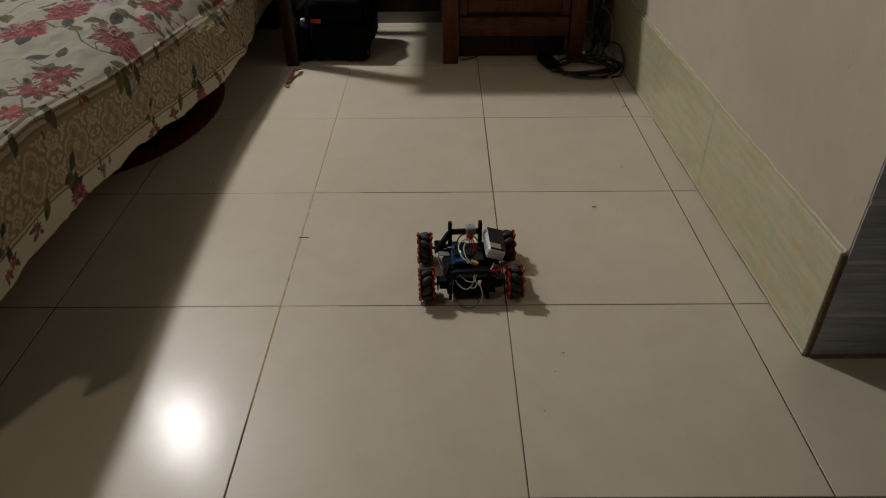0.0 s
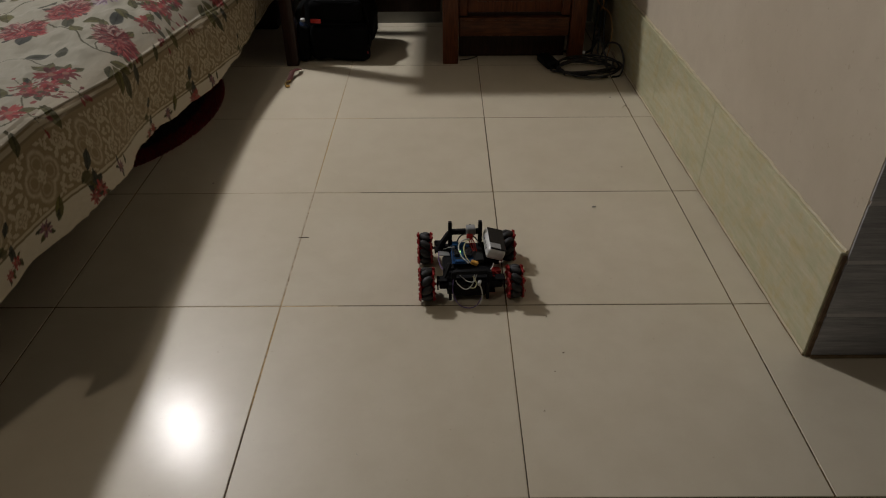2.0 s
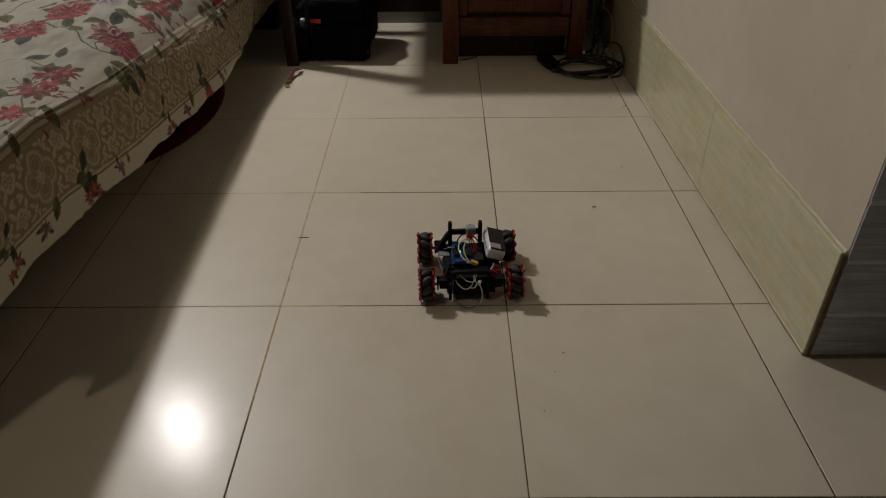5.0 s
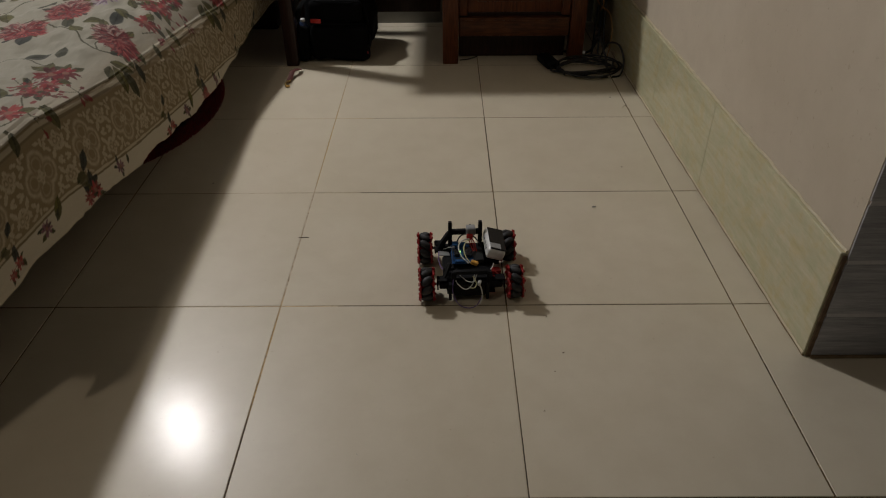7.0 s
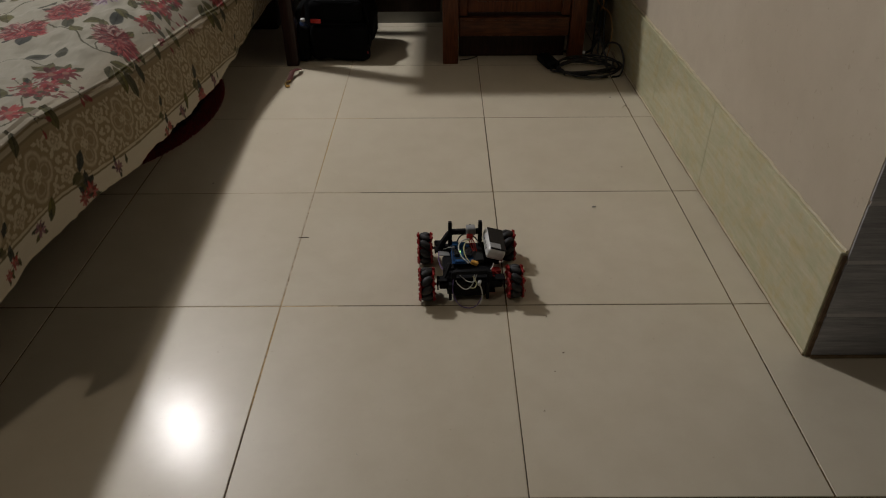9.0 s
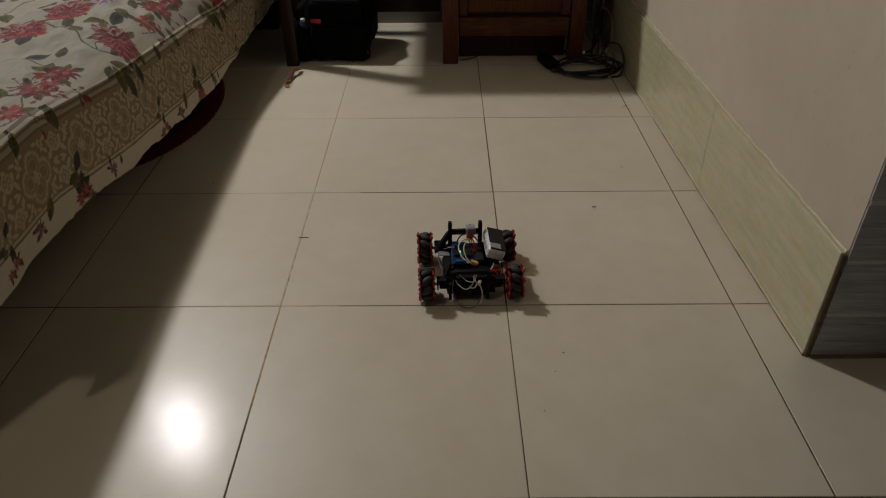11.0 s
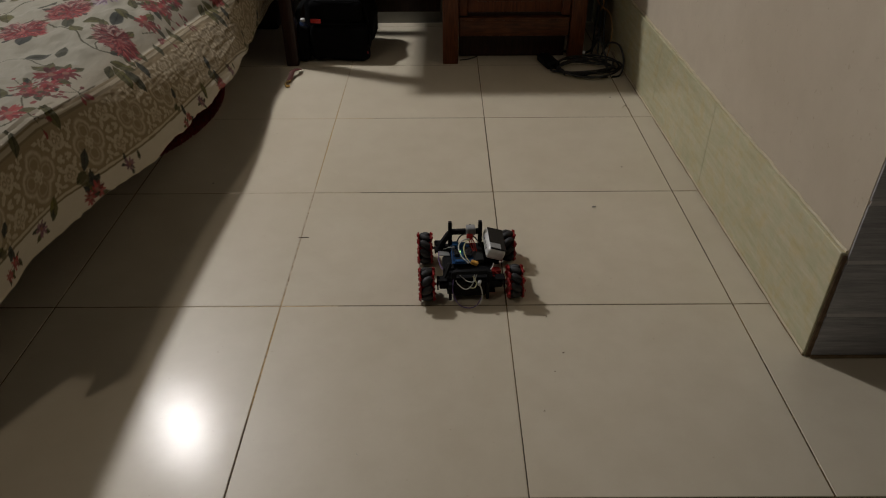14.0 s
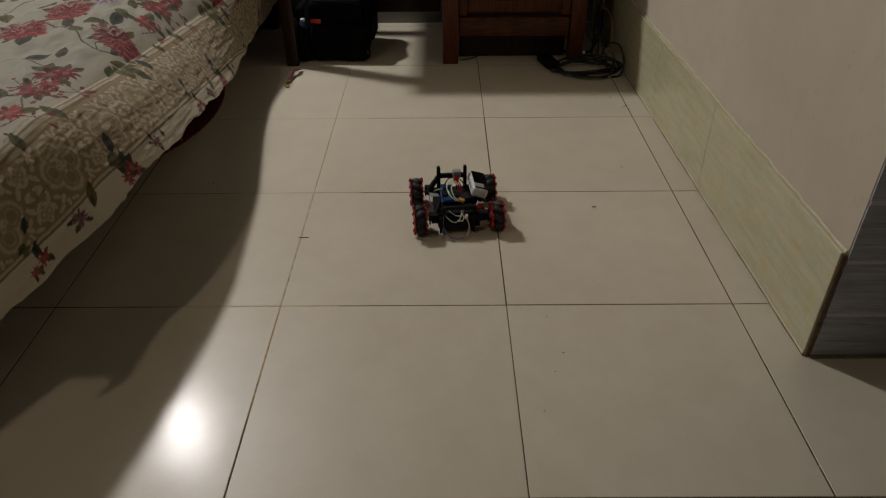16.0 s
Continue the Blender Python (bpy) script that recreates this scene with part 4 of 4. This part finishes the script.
def build_strap():
    s = thing("strap", "short reddish-brown strap with a brass clip on the floor", "strap", pose(-0.012, -0.030, 0))
    part("webbing", tube([(-0.820, 1.765, 0.010), (-0.824, 1.730, 0.022), (-0.842, 1.700, 0.024), (-0.846, 1.655, 0.012), (-0.850, 1.612, 0.007)], 0.011, 8, 6, 0.35), M_STRAP, s)
    part("clip", tube([(-0.850, 1.618, 0.008), (-0.856, 1.588, 0.009), (-0.848, 1.562, 0.008), (-0.834, 1.566, 0.007)], 0.0055, 8), M_BRASS, s, "brass clip")
    part("ring", tube([(-0.846, 1.622, 0.010), (-0.838, 1.612, 0.014), (-0.848, 1.602, 0.012), (-0.856, 1.612, 0.010)], 0.003, 6), M_BRASS, s)


def build_charger():
    c = thing("power_adapter", "black laptop power adapter with coiled cable on the floor", "power adapter")
    brick = rbox(0.062, 0.135, 0.034, (0, 0, 0.018), 0.008, 3)
    part("adapter", brick, M_BLACK, c, "black brick", pose(0.332, 1.80, 0, 0, 0, 16))
    rnd = random.Random(4)
    for k in range(6):
        pts, a0 = [], rnd.uniform(0, 6.28)
        ra, rb = rnd.uniform(0.125, 0.165), rnd.uniform(0.070, 0.105)
        cx, cy, tilt = 0.505 + rnd.uniform(-0.02, 0.02), 1.700 + rnd.uniform(-0.008, 0.05), rnd.uniform(-0.2, 0.25)
        zz = rnd.uniform(0.006, 0.030)
        for i in range(14):
            a = a0 + i * (rnd.uniform(5.9, 6.5) / 13)
            p, q = ra * math.cos(a) + rnd.uniform(-0.006, 0.006), rb * math.sin(a) + rnd.uniform(-0.006, 0.006)
            pts.append((cx + p * math.cos(tilt) - q * math.sin(tilt), cy + p * math.sin(tilt) + q * math.cos(tilt), max(0.0045, zz + 0.012 * math.sin(a * 1.5 + k))))
        part("cable_coil", tube(pts, 0.0042, 8, 5), M_CABLE, c)
    part("cable_loop", tube([(0.585, 1.84, 0.02), (0.605, 1.80, 0.10), (0.640, 1.73, 0.115), (0.658, 1.68, 0.06), (0.64, 1.64, 0.01), (0.60, 1.62, 0.006)], 0.0045, 8), M_CABLE, c)
    part("cable_loop", tube([(0.545, 1.87, 0.01), (0.550, 1.84, 0.11), (0.560, 1.79, 0.13), (0.585, 1.73, 0.06), (0.59, 1.69, 0.012)], 0.0045, 8), M_CABLE, c)
    part("output_lead", tube([(0.352, 1.735, 0.018), (0.372, 1.69, 0.012), (0.42, 1.655, 0.006), (0.50, 1.625, 0.006), (0.58, 1.62, 0.006)], 0.0035, 8), M_CABLE, c)
    part("lead_grip", tube([(0.349, 1.745, 0.018), (0.360, 1.715, 0.015)], 0.0065, 8), M_BLACK, c)
    part("mains_lead", tube([(0.315, 1.870, 0.018), (0.33, 1.93, 0.012), (0.42, 1.97, 0.006), (0.55, 1.93, 0.02), (0.60, 1.98, 0.16), (0.61, 2.10, 0.42)], 0.005, 8), M_CABLE, c)
    part("cable_tie", rbox(0.012, 0.016, 0.012, (0.503, 1.842, 0.045), 0.003, 2), M_WHITE, c, "white plug tip")

    w = thing("loose_wires", "loose orange and black wires hanging beside the desk", "wires")
    part("wire", tube([(0.540, 2.00, 0.300), (0.580, 1.96, 0.235), (0.622, 1.92, 0.205), (0.640, 1.90, 0.130), (0.632, 1.88, 0.05), (0.62, 1.86, 0.006)], 0.0019, 6), M_WIRE_O, w)
    part("wire", tube([(0.545, 2.03, 0.44), (0.585, 1.99, 0.31), (0.600, 1.97, 0.24), (0.585, 1.95, 0.21)], 0.003, 6), M_WIRE_O, w)
    for k in range(3):
        part("wire", tube([(0.56 + 0.02 * k, 2.08, 0.60), (0.59 + 0.015 * k, 2.03, 0.34), (0.575 + 0.02 * k, 1.98, 0.15), (0.56 + 0.03 * k, 1.93, 0.006)], 0.0045, 6), M_WIRE_B, w)

    t = thing("thin_lead", "thin black lead on the floor by the desk leg", "wire")
    part("lead", tube([(-0.085, 1.86, 0.004), (-0.04, 1.875, 0.004), (0.0, 1.915, 0.004), (0.005, 1.97, 0.004), (-0.02, 2.03, 0.004)], 0.0028, 6), M_WIRE_B, t)


def build_lamp_holder():
    h = thing("wall_lamp", "white bulb holder high on the wall", "lamp")
    x, y, z = LAMPS[0]
    part("base_plate", lathe([(0.05, 0), (0.05, 0.006), (0.03, 0.010)], 24), M_BULB, h, "", Matrix.Translation((x, FAR, z + 0.20)) @ pose(0, 0, 0, 90, 0, 0))
    part("arm", tube([(x, FAR, z + 0.20), (x, y + 0.03, z + 0.21), (x, y, z + 0.20), (x, y, z + 0.11)], 0.008, 8), M_BULB, h)
    x, y, z = LAMPS[1]
    p = thing("pendant_holder", "white bulb holder hanging from the ceiling", "lamp")
    part("cord", tube([(x, y, TOP), (x, y, TOP - 0.12), (x, y, z + 0.10)], 0.004, 6), M_BULB, p)
    part("socket", lathe([(0.012, 0.055), (0.02, 0.06), (0.02, 0.10), (0.006, 0.115)], 16), M_BULB, p, "", Matrix.Translation((x, y, z)))


build_desk()
build_backpack()
build_strap()
build_charger()
build_lamp_holder()


# ---- robot car ----
WR, WW = 0.046, 0.036
HUBS = ((-0.1175, -0.087), (0.1175, -0.087), (-0.1175, 0.083), (0.1175, 0.083))
START = (-0.098, 0.125, 2.8)


def roller_mesh():
    prof = []
    for i in range(9):
        q = -1 + 2 * i / 8
        prof.append((0.0112 * math.sqrt(max(0.0, 1 - 0.66 * q * q)), q * 0.0160))
    return mesh_of("roller", lathe(prof, 12), M_RUBBER)


def hub_plate(x):
    """A red side plate with bent tabs that hold the rollers."""
    m = Matrix.Translation((x, 0, 0)) @ pose(0, 0, 0, 0, 90, 0)
    bm = lathe([(0.012, -0.0012), (0.0345, -0.0012), (0.0352, 0), (0.0345, 0.0012), (0.012, 0.0012)], 36, m)
    for k in range(9):
        a = 360 / 9 * k + (12 if x > 0 else -8)
        join(bm, rbox(0.0046, 0.0170, 0.0140, (x * 1.03, 0, 0), 0.0016, 1), pose(0, 0, 0, a, 0, 0) @ pose(0, 0, 0.0388, 0, 0, 0))
        join(bm, lathe([(0.0040, -0.004), (0.0042, 0), (0.0034, 0.004)], 8, Matrix.Translation((x * 1.10, 0, 0)) @ pose(0, 0, 0, 0, 90, 0)), pose(0, 0, 0, a, 0, 0) @ pose(0, 0, 0.0395, 0, 0, 0))
    return bm


WHEELS = []


def build_wheel(car, x, y, roll_me, plate_l, plate_r, core, hand):
    w = new("wheel", core)
    w.parent = car
    w.matrix_basis = pose(x, y, WR)
    tagged(w, "black and red mecanum wheel")
    piece("hub_plate", plate_l, w, Matrix.Identity(4))
    piece("hub_plate", plate_r, w, Matrix.Identity(4))
    for k in range(9):
        piece("roller", roll_me, w, pose(0, 0, 0, 40 * k, 0, 0) @ pose(0, 0, WR - 0.0112) @ pose(0, 0, 0, 0, 0, 36 * hand) @ pose(0, 0, 0, 0, 90, 0))
    WHEELS.append((w, x, y))


def wire(car, pts, r, mat_, label=""):
    part("wire", tube(pts, r, 6, 6), mat_, car, label)


def build_robot():
    car = thing("robot_car", "black four-wheeled robot car with red-rimmed mecanum wheels and loose wires", "robot", pose(START[0], START[1], 0, 0, 0, START[2]))
    roll_me = roller_mesh()
    pl = mesh_of("hub_plate", hub_plate(-WW / 2 + 0.001), M_RED)
    pr = mesh_of("hub_plate", hub_plate(WW / 2 - 0.001), M_RED)
    core = mesh_of("wheel", lathe([(0.006, -0.021), (0.011, -0.020), (0.012, -0.0165), (0.030, -0.0155), (0.0285, 0), (0.030, 0.0155), (0.012, 0.0165), (0.011, 0.020), (0.006, 0.021)], 24, pose(0, 0, 0, 0, 90, 0)), M_RED)
    for k, (x, y) in enumerate(HUBS):
        build_wheel(car, x, y, roll_me, pl, pr, core, 1 if k in (0, 3) else -1)
    for x, y in HUBS:
        sx = 1 if x > 0 else -1
        part("motor", join(rbox(0.038, 0.018, 0.020, (0, 0, 0), 0.003, 2), lathe([(0.009, -0.016), (0.010, -0.014), (0.010, 0.014), (0.006, 0.016)], 14, Matrix.Translation((-0.034 * sx, 0, 0)) @ pose(0, 0, 0, 0, 90, 0))), M_BLACK, car, "", pose(x - 0.052 * sx, y, WR - 0.002))
        part("axle", lathe([(0.0035, -0.012), (0.0035, 0.012)], 10, pose(0, 0, 0, 0, 90, 0)), M_STEEL, car, "steel axle", pose(x - 0.022 * sx, y, WR))
        part("motor_bracket", join(rbox(0.004, 0.024, 0.030, (0, 0, 0), 0.001, 1), rbox(0.026, 0.024, 0.004, (-0.012 * sx, 0, 0.014), 0.001, 1)), M_BLACK, car, "", pose(x - 0.029 * sx, y, WR + 0.002))
    # chassis
    part("base_plate", rbox(0.128, 0.205, 0.005, (0, -0.002, 0.026), 0.0015, 1), M_BLACK, car)
    part("upper_plate", rbox(0.118, 0.165, 0.004, (0, -0.004, 0.060), 0.0012, 1), M_BLACK, car)
    part("side_rail", rbox(0.010, 0.190, 0.022, (-0.062, 0, 0.043), 0.002, 1), M_BLACK, car)
    part("side_rail", rbox(0.010, 0.190, 0.022, (0.062, 0, 0.043), 0.002, 1), M_BLACK, car)
    for x in (-0.052, 0.052):
        for y in (-0.07, 0.065):
            part("standoff", lathe([(0.003, 0.028), (0.003, 0.060)], 6), M_STEEL, car, "", pose(x, y, 0))
    # end nearest the loose wires: bumper bar, plate and two feet
    part("bumper_bar", rbox(0.098, 0.011, 0.011, (0.002, -0.086, 0.081), 0.002, 2), M_BLACK, car)
    for x in (-0.046, 0.048):
        part("bumper_post", rbox(0.012, 0.014, 0.050, (x, -0.088, 0.060), 0.002, 1), M_BLACK, car)
    part("end_plate", rbox(0.084, 0.006, 0.036, (-0.004, -0.104, 0.036), 0.0015, 1), M_BLACK, car)
    for x in (-0.056, 0.043):
        part("skid", rbox(0.008, 0.016, 0.052, (x, -0.105, 0.034), 0.0015, 1), M_BLACK, car)
    part("slant_arm", rbox(0.010, 0.062, 0.014, (0, 0, 0), 0.002, 1), M_BLACK, car, "", pose(-0.066, -0.072, 0.066, 34, 0, -28))
    # camera gantry at the other end
    for x in (-0.047, 0.037):
        part("gantry_post", rbox(0.011, 0.013, 0.082, (x, 0.068, 0.095), 0.001, 1), M_BLACK, car)
        part("gantry_tip", rbox(0.0095, 0.012, 0.020, (x, 0.068, 0.131), 0.0008, 1), M_BLACK, car)
    part("gantry_bar", rbox(0.084, 0.011, 0.015, (-0.005, 0.067, 0.109), 0.002, 2), M_BLACK, car)
    part("gantry_arm", tube([(-0.078, 0.045, 0.070), (-0.070, 0.052, 0.082), (-0.048, 0.066, 0.107)], 0.0085, 6, 4), M_BLACK, car)
    part("gantry_foot", rbox(0.050, 0.022, 0.010, (-0.066, 0.045, 0.066), 0.002, 1), M_BLACK, car)
    cam_box = part("camera_module", rbox(0.026, 0.022, 0.024, (0.010, 0.060, 0.118), 0.003, 2), M_GREYP, car, "small grey camera block")
    part("camera_lens", lathe([(0.007, 0), (0.008, 0.004), (0.006, 0.010)], 16), M_BLACK, cam_box, "", Matrix.Translation((0.010, 0.071, 0.118)) @ pose(0, 0, 0, -90, 0, 0))
    part("camera_cover", rbox(0.022, 0.006, 0.015, (0.010, 0.047, 0.122), 0.001, 1), M_STEEL, cam_box)
    part("red_plug", rbox(0.017, 0.010, 0.016, (0.006, 0.043, 0.107), 0.002, 1), M_RED_PLASTIC, car, "bright red plug")
    for k in range(3):
        wire(car, [(0.002 + 0.004 * k, 0.040, 0.106), (0.006 + 0.006 * k, 0.034, 0.094), (0.012 + 0.005 * k, 0.024, 0.080), (0.018 + 0.004 * k, 0.012, 0.071)], 0.0016, M_RED_PLASTIC)
    # electronics
    board = part("circuit_board", rbox(0.066, 0.088, 0.0016, (-0.014, 0.010, 0.072), 0.0005, 1), M_BLUE, car, "blue circuit board")
    for x, y, a, b, h, mt in ((-0.034, 0.044, 0.018, 0.020, 0.013, M_BLUE), (-0.014, 0.046, 0.016, 0.014, 0.011, M_BLUE), (-0.002, 0.010, 0.024, 0.040, 0.008, M_CHIP),
                              (-0.032, 0.008, 0.014, 0.026, 0.009, M_CHIP), (0.010, 0.040, 0.012, 0.016, 0.010, M_CHIP), (-0.026, -0.022, 0.020, 0.012, 0.006, M_CHIP),
                              (-0.040, 0.028, 0.008, 0.010, 0.012, M_STEEL)):
        part("component", rbox(a, b, h, (x, y, 0.073 + h / 2), 0.001, 1), mt, board)
    for i in range(10):
        part("pin_header", rbox(0.0018, 0.0018, 0.011, (-0.044, -0.022 + 0.0050 * i, 0.079), 0.0003, 1), M_STEEL, board)
    part("terminal_block", rbox(0.030, 0.012, 0.010, (-0.024, -0.034, 0.078), 0.001, 1), M_BLUE, board)
    part("status_led", lathe([(0.0015, 0), (0.0015, 0.002), (0.0008, 0.003)], 10), M_LED, board, "lit green status light", pose(-0.022, 0.006, 0.0825))
    part("small_board", rbox(0.030, 0.022, 0.002, (-0.066, 0.024, 0.066), 0.0005, 1, pose(0, 0, 0, 0, 8, 6)), M_GREYP, car, "grey sensor board")
    part("driver_board", rbox(0.030, 0.050, 0.012, (0.027, 0.000, 0.070), 0.001, 1), M_CHIP, car, "black motor driver")
    part("connector", rbox(0.020, 0.012, 0.010, (0.012, -0.050, 0.084), 0.0015, 1, pose(0, 0, 0, 0, 12, -22)), M_YELLOW, car, "amber power connector")
    part("side_block", rbox(0.032, 0.060, 0.030, (-0.056, -0.020, 0.052), 0.003, 1), M_BLACK, car)
    part("battery_tray", rbox(0.072, 0.050, 0.022, (-0.002, -0.060, 0.042), 0.003, 2), M_BLACK, car)
    # white case leaning over the right side
    pk = pose(0.070, 0.016, 0.098, 2, 17, 1)
    pack = part("power_pack", rbox(0.050, 0.108, 0.034, (0, 0, 0), 0.010, 4), M_WHITE, car, "white power pack with a dark top", pk)
    part("pack_top", rbox(0.044, 0.100, 0.003, (0.003, 0.001, 0.0168), 0.001, 1), M_GLOSS, pack, "glossy dark top")
    part("pack_label", rbox(0.030, 0.022, 0.0014, (-0.005, -0.034, 0.0186), 0.0004, 1), M_GREYP, pack, "light grey label")
    for k in range(3):
        part("vent_slot", rbox(0.002, 0.012, 0.010, (-0.0258, -0.024 + 0.022 * k, 0.002), 0.0004, 1), M_GREYP, pack)
        part("pack_bracket", rbox(0.042, 0.090, 0.016, (0.060, 0.015, 0.070), 0.002, 1), M_BLACK, car)
    # wires
    wire(car, [(0.004, 0.036, 0.104), (-0.016, 0.020, 0.110), (-0.028, -0.002, 0.106), (-0.022, -0.030, 0.094), (-0.004, -0.048, 0.082)], 0.0016, M_WIRE_W, "white looping wire")
    wire(car, [(0.006, 0.036, 0.102), (-0.006, 0.016, 0.108), (-0.014, -0.008, 0.104), (-0.010, -0.032, 0.092), (0.004, -0.050, 0.080)], 0.0016, M_WIRE_Y, "pale yellow looping wire")
    wire(car, [(-0.030, 0.055, 0.080), (-0.018, 0.064, 0.096), (0.000, 0.060, 0.104), (0.020, 0.055, 0.098), (0.034, 0.040, 0.084)], 0.0018, M_WIRE_B)
    wire(car, [(-0.044, -0.080, 0.062), (-0.036, -0.108, 0.058), (-0.016, -0.120, 0.050), (0.002, -0.112, 0.060), (0.008, -0.092, 0.076)], 0.0012, M_WIRE_W)
    wire(car, [(-0.030, -0.084, 0.070), (-0.012, -0.106, 0.066), (0.006, -0.108, 0.066), (0.014, -0.090, 0.074)], 0.0012, M_WIRE_W)
    wire(car, [(0.004, -0.098, 0.076), (0.012, -0.112, 0.062), (0.006, -0.120, 0.054), (-0.008, -0.116, 0.052)], 0.0013, M_WIRE_Y)
    wire(car, [(-0.046, -0.088, 0.070), (-0.050, -0.118, 0.040), (-0.036, -0.136, 0.014), (-0.012, -0.146, 0.008), (0.010, -0.140, 0.010), (0.026, -0.124, 0.026)], 0.0014, M_WIRE_P, "thin purple wire loop")
    wire(car, [(0.020, -0.108, 0.058), (0.026, -0.118, 0.044), (0.027, -0.126, 0.028), (0.020, -0.136, 0.012)], 0.0016, M_WIRE_W)
    part("usb_plug", rbox(0.008, 0.009, 0.018, (0.020, -0.110, 0.062), 0.0015, 1, pose(0, 0, 0, 30, 8, 0)), M_WHITE, car, "white plug")
    wire(car, [(0.030, -0.088, 0.078), (0.046, -0.080, 0.074), (0.060, -0.060, 0.078), (0.064, -0.040, 0.074)], 0.0014, M_WIRE_W)
    wire(car, [(-0.080, 0.030, 0.070), (-0.082, 0.000, 0.064), (-0.076, -0.030, 0.058), (-0.058, -0.056, 0.060)], 0.0014, M_WIRE_P)
    wire(car, [(-0.070, 0.040, 0.068), (-0.050, 0.036, 0.078), (-0.036, 0.030, 0.080)], 0.0014, M_WIRE_W)
    wire(car, [(0.050, -0.070, 0.060), (0.066, -0.076, 0.056), (0.080, -0.080, 0.050)], 0.0017, M_RED_PLASTIC)
    wire(car, [(0.046, -0.062, 0.062), (0.064, -0.062, 0.064), (0.082, -0.078, 0.054)], 0.0017, M_RED_PLASTIC)
    wire(car, [(0.052, -0.074, 0.056), (0.070, -0.082, 0.050), (0.084, -0.084, 0.048)], 0.0017, M_WIRE_B)
    part("red_connector", rbox(0.024, 0.020, 0.016, (0.070, -0.052, 0.056), 0.003, 2, pose(0, 0, 0, 0, 12, 20)), M_RED, car, "dark red connector block")
    part("ferrule", lathe([(0.0035, -0.010), (0.0045, -0.006), (0.0045, 0.006), (0.0025, 0.010)], 10, pose(0, 0, 0, 0, 78, 0)), M_STEEL, car, "silver ferrule", pose(-0.079, -0.086, 0.056))
    wire(car, [(-0.050, -0.074, 0.056), (-0.068, -0.082, 0.052), (-0.084, -0.084, 0.048)], 0.0017, M_WIRE_B)
    return car


ROBOT = build_robot()


# ---- small litter on the floor ----
def build_litter():
    rnd = random.Random(9)
    def scrap(name, label, cat, x, y, size, mat_, strands):
        ob = thing(name, label, cat, pose(x, y, 0))
        for _ in range(strands):
            a, r = rnd.uniform(0, 6.28), size * rnd.uniform(0.4, 1.0)
            part("strand", tube([(-r * math.cos(a), -r * math.sin(a), 0.001), (rnd.uniform(-1, 1) * size * 0.4, rnd.uniform(-1, 1) * size * 0.4, size * 0.35), (r * math.cos(a), r * math.sin(a), 0.001)], size * (0.07 if mat_ == M_LINT else 0.13), 5, 3), mat_, ob)
    scrap("lint_ball", "small ball of grey lint on the tile", "lint", 0.320, 0.497, 0.009, M_LINT, 7)
    for x, y, s in ((0.466, 0.770, 0.005), (0.125, -0.186, 0.004), (0.096, -0.250, 0.003), (0.056, -0.374, 0.003), (0.549, 1.399, 0.005), (-0.956, 0.668, 0.005), (0.10, -0.05, 0.003)):
        scrap("crumb", "tiny brown crumb on the tile", "crumb", x, y, s, M_CRUMB, 3)
    scrap("lint_ball", "faint grey smudge of lint on the tile", "lint", -0.348, -0.492, 0.005, M_LINT, 2)
    thread = thing("thread", "short dark hooked thread beside the wall", "fibre")
    part("strand", tube([(0.578, 1.282, 0.001), (0.584, 1.300, 0.0016), (0.592, 1.310, 0.0016), (0.598, 1.296, 0.0014), (0.603, 1.262, 0.001)], 0.0009, 5, 4), M_MORTAR, thread)
    hair = thing("hair", "short brown fibre across the tile joint", "fibre", pose(-0.596, 0.328, 0))
    part("strand", tube([(-0.012, 0.002, 0.001), (-0.004, -0.001, 0.0016), (0.006, 0.0, 0.0014), (0.020, 0.001, 0.001)], 0.0011, 5, 3), M_CRUMB, hair)


build_litter()
build_floor()


# ---- what moves ----
def motions():
    # the robot: parked, then away over the tiles
    drive = [(0.0, 0.0, 0.0, 0.0), (15.46, 0.0, 0.0, 0.0), (15.5, 0.0, 0.002, 0.0), (15.55, 0.0005, 0.010, 0.2), (15.6, 0.0, 0.028, 0.5), (15.65, -0.001, 0.053, 1.0),
             (15.7, -0.003, 0.084, 1.6), (15.75, -0.005, 0.121, 1.9), (15.8, -0.008, 0.160, 2.2), (15.85, -0.011, 0.201, 2.4), (15.9, -0.019, 0.242, 2.6), (15.95, -0.024, 0.285, 2.7), (16.0, -0.030, 0.327, 2.8)]
    walk(ROBOT, [(t, pose(START[0] + dx, START[1] + dy, 0, 0, 0, START[2] + a)) for t, dx, dy, a in drive])
    for w, x, y in WHEELS:
        walk(w, [(t, pose(x, y, WR, -math.degrees(dy / WR))) for t, dx, dy, a in drive])
    # the hanging side of the bedspread in the draught
    for ob, u, v in PIECES:
        walk(ob, [(0.1 * k, cover_frame(u, v, 0.1 * k)) for k in range(161)])


motions()
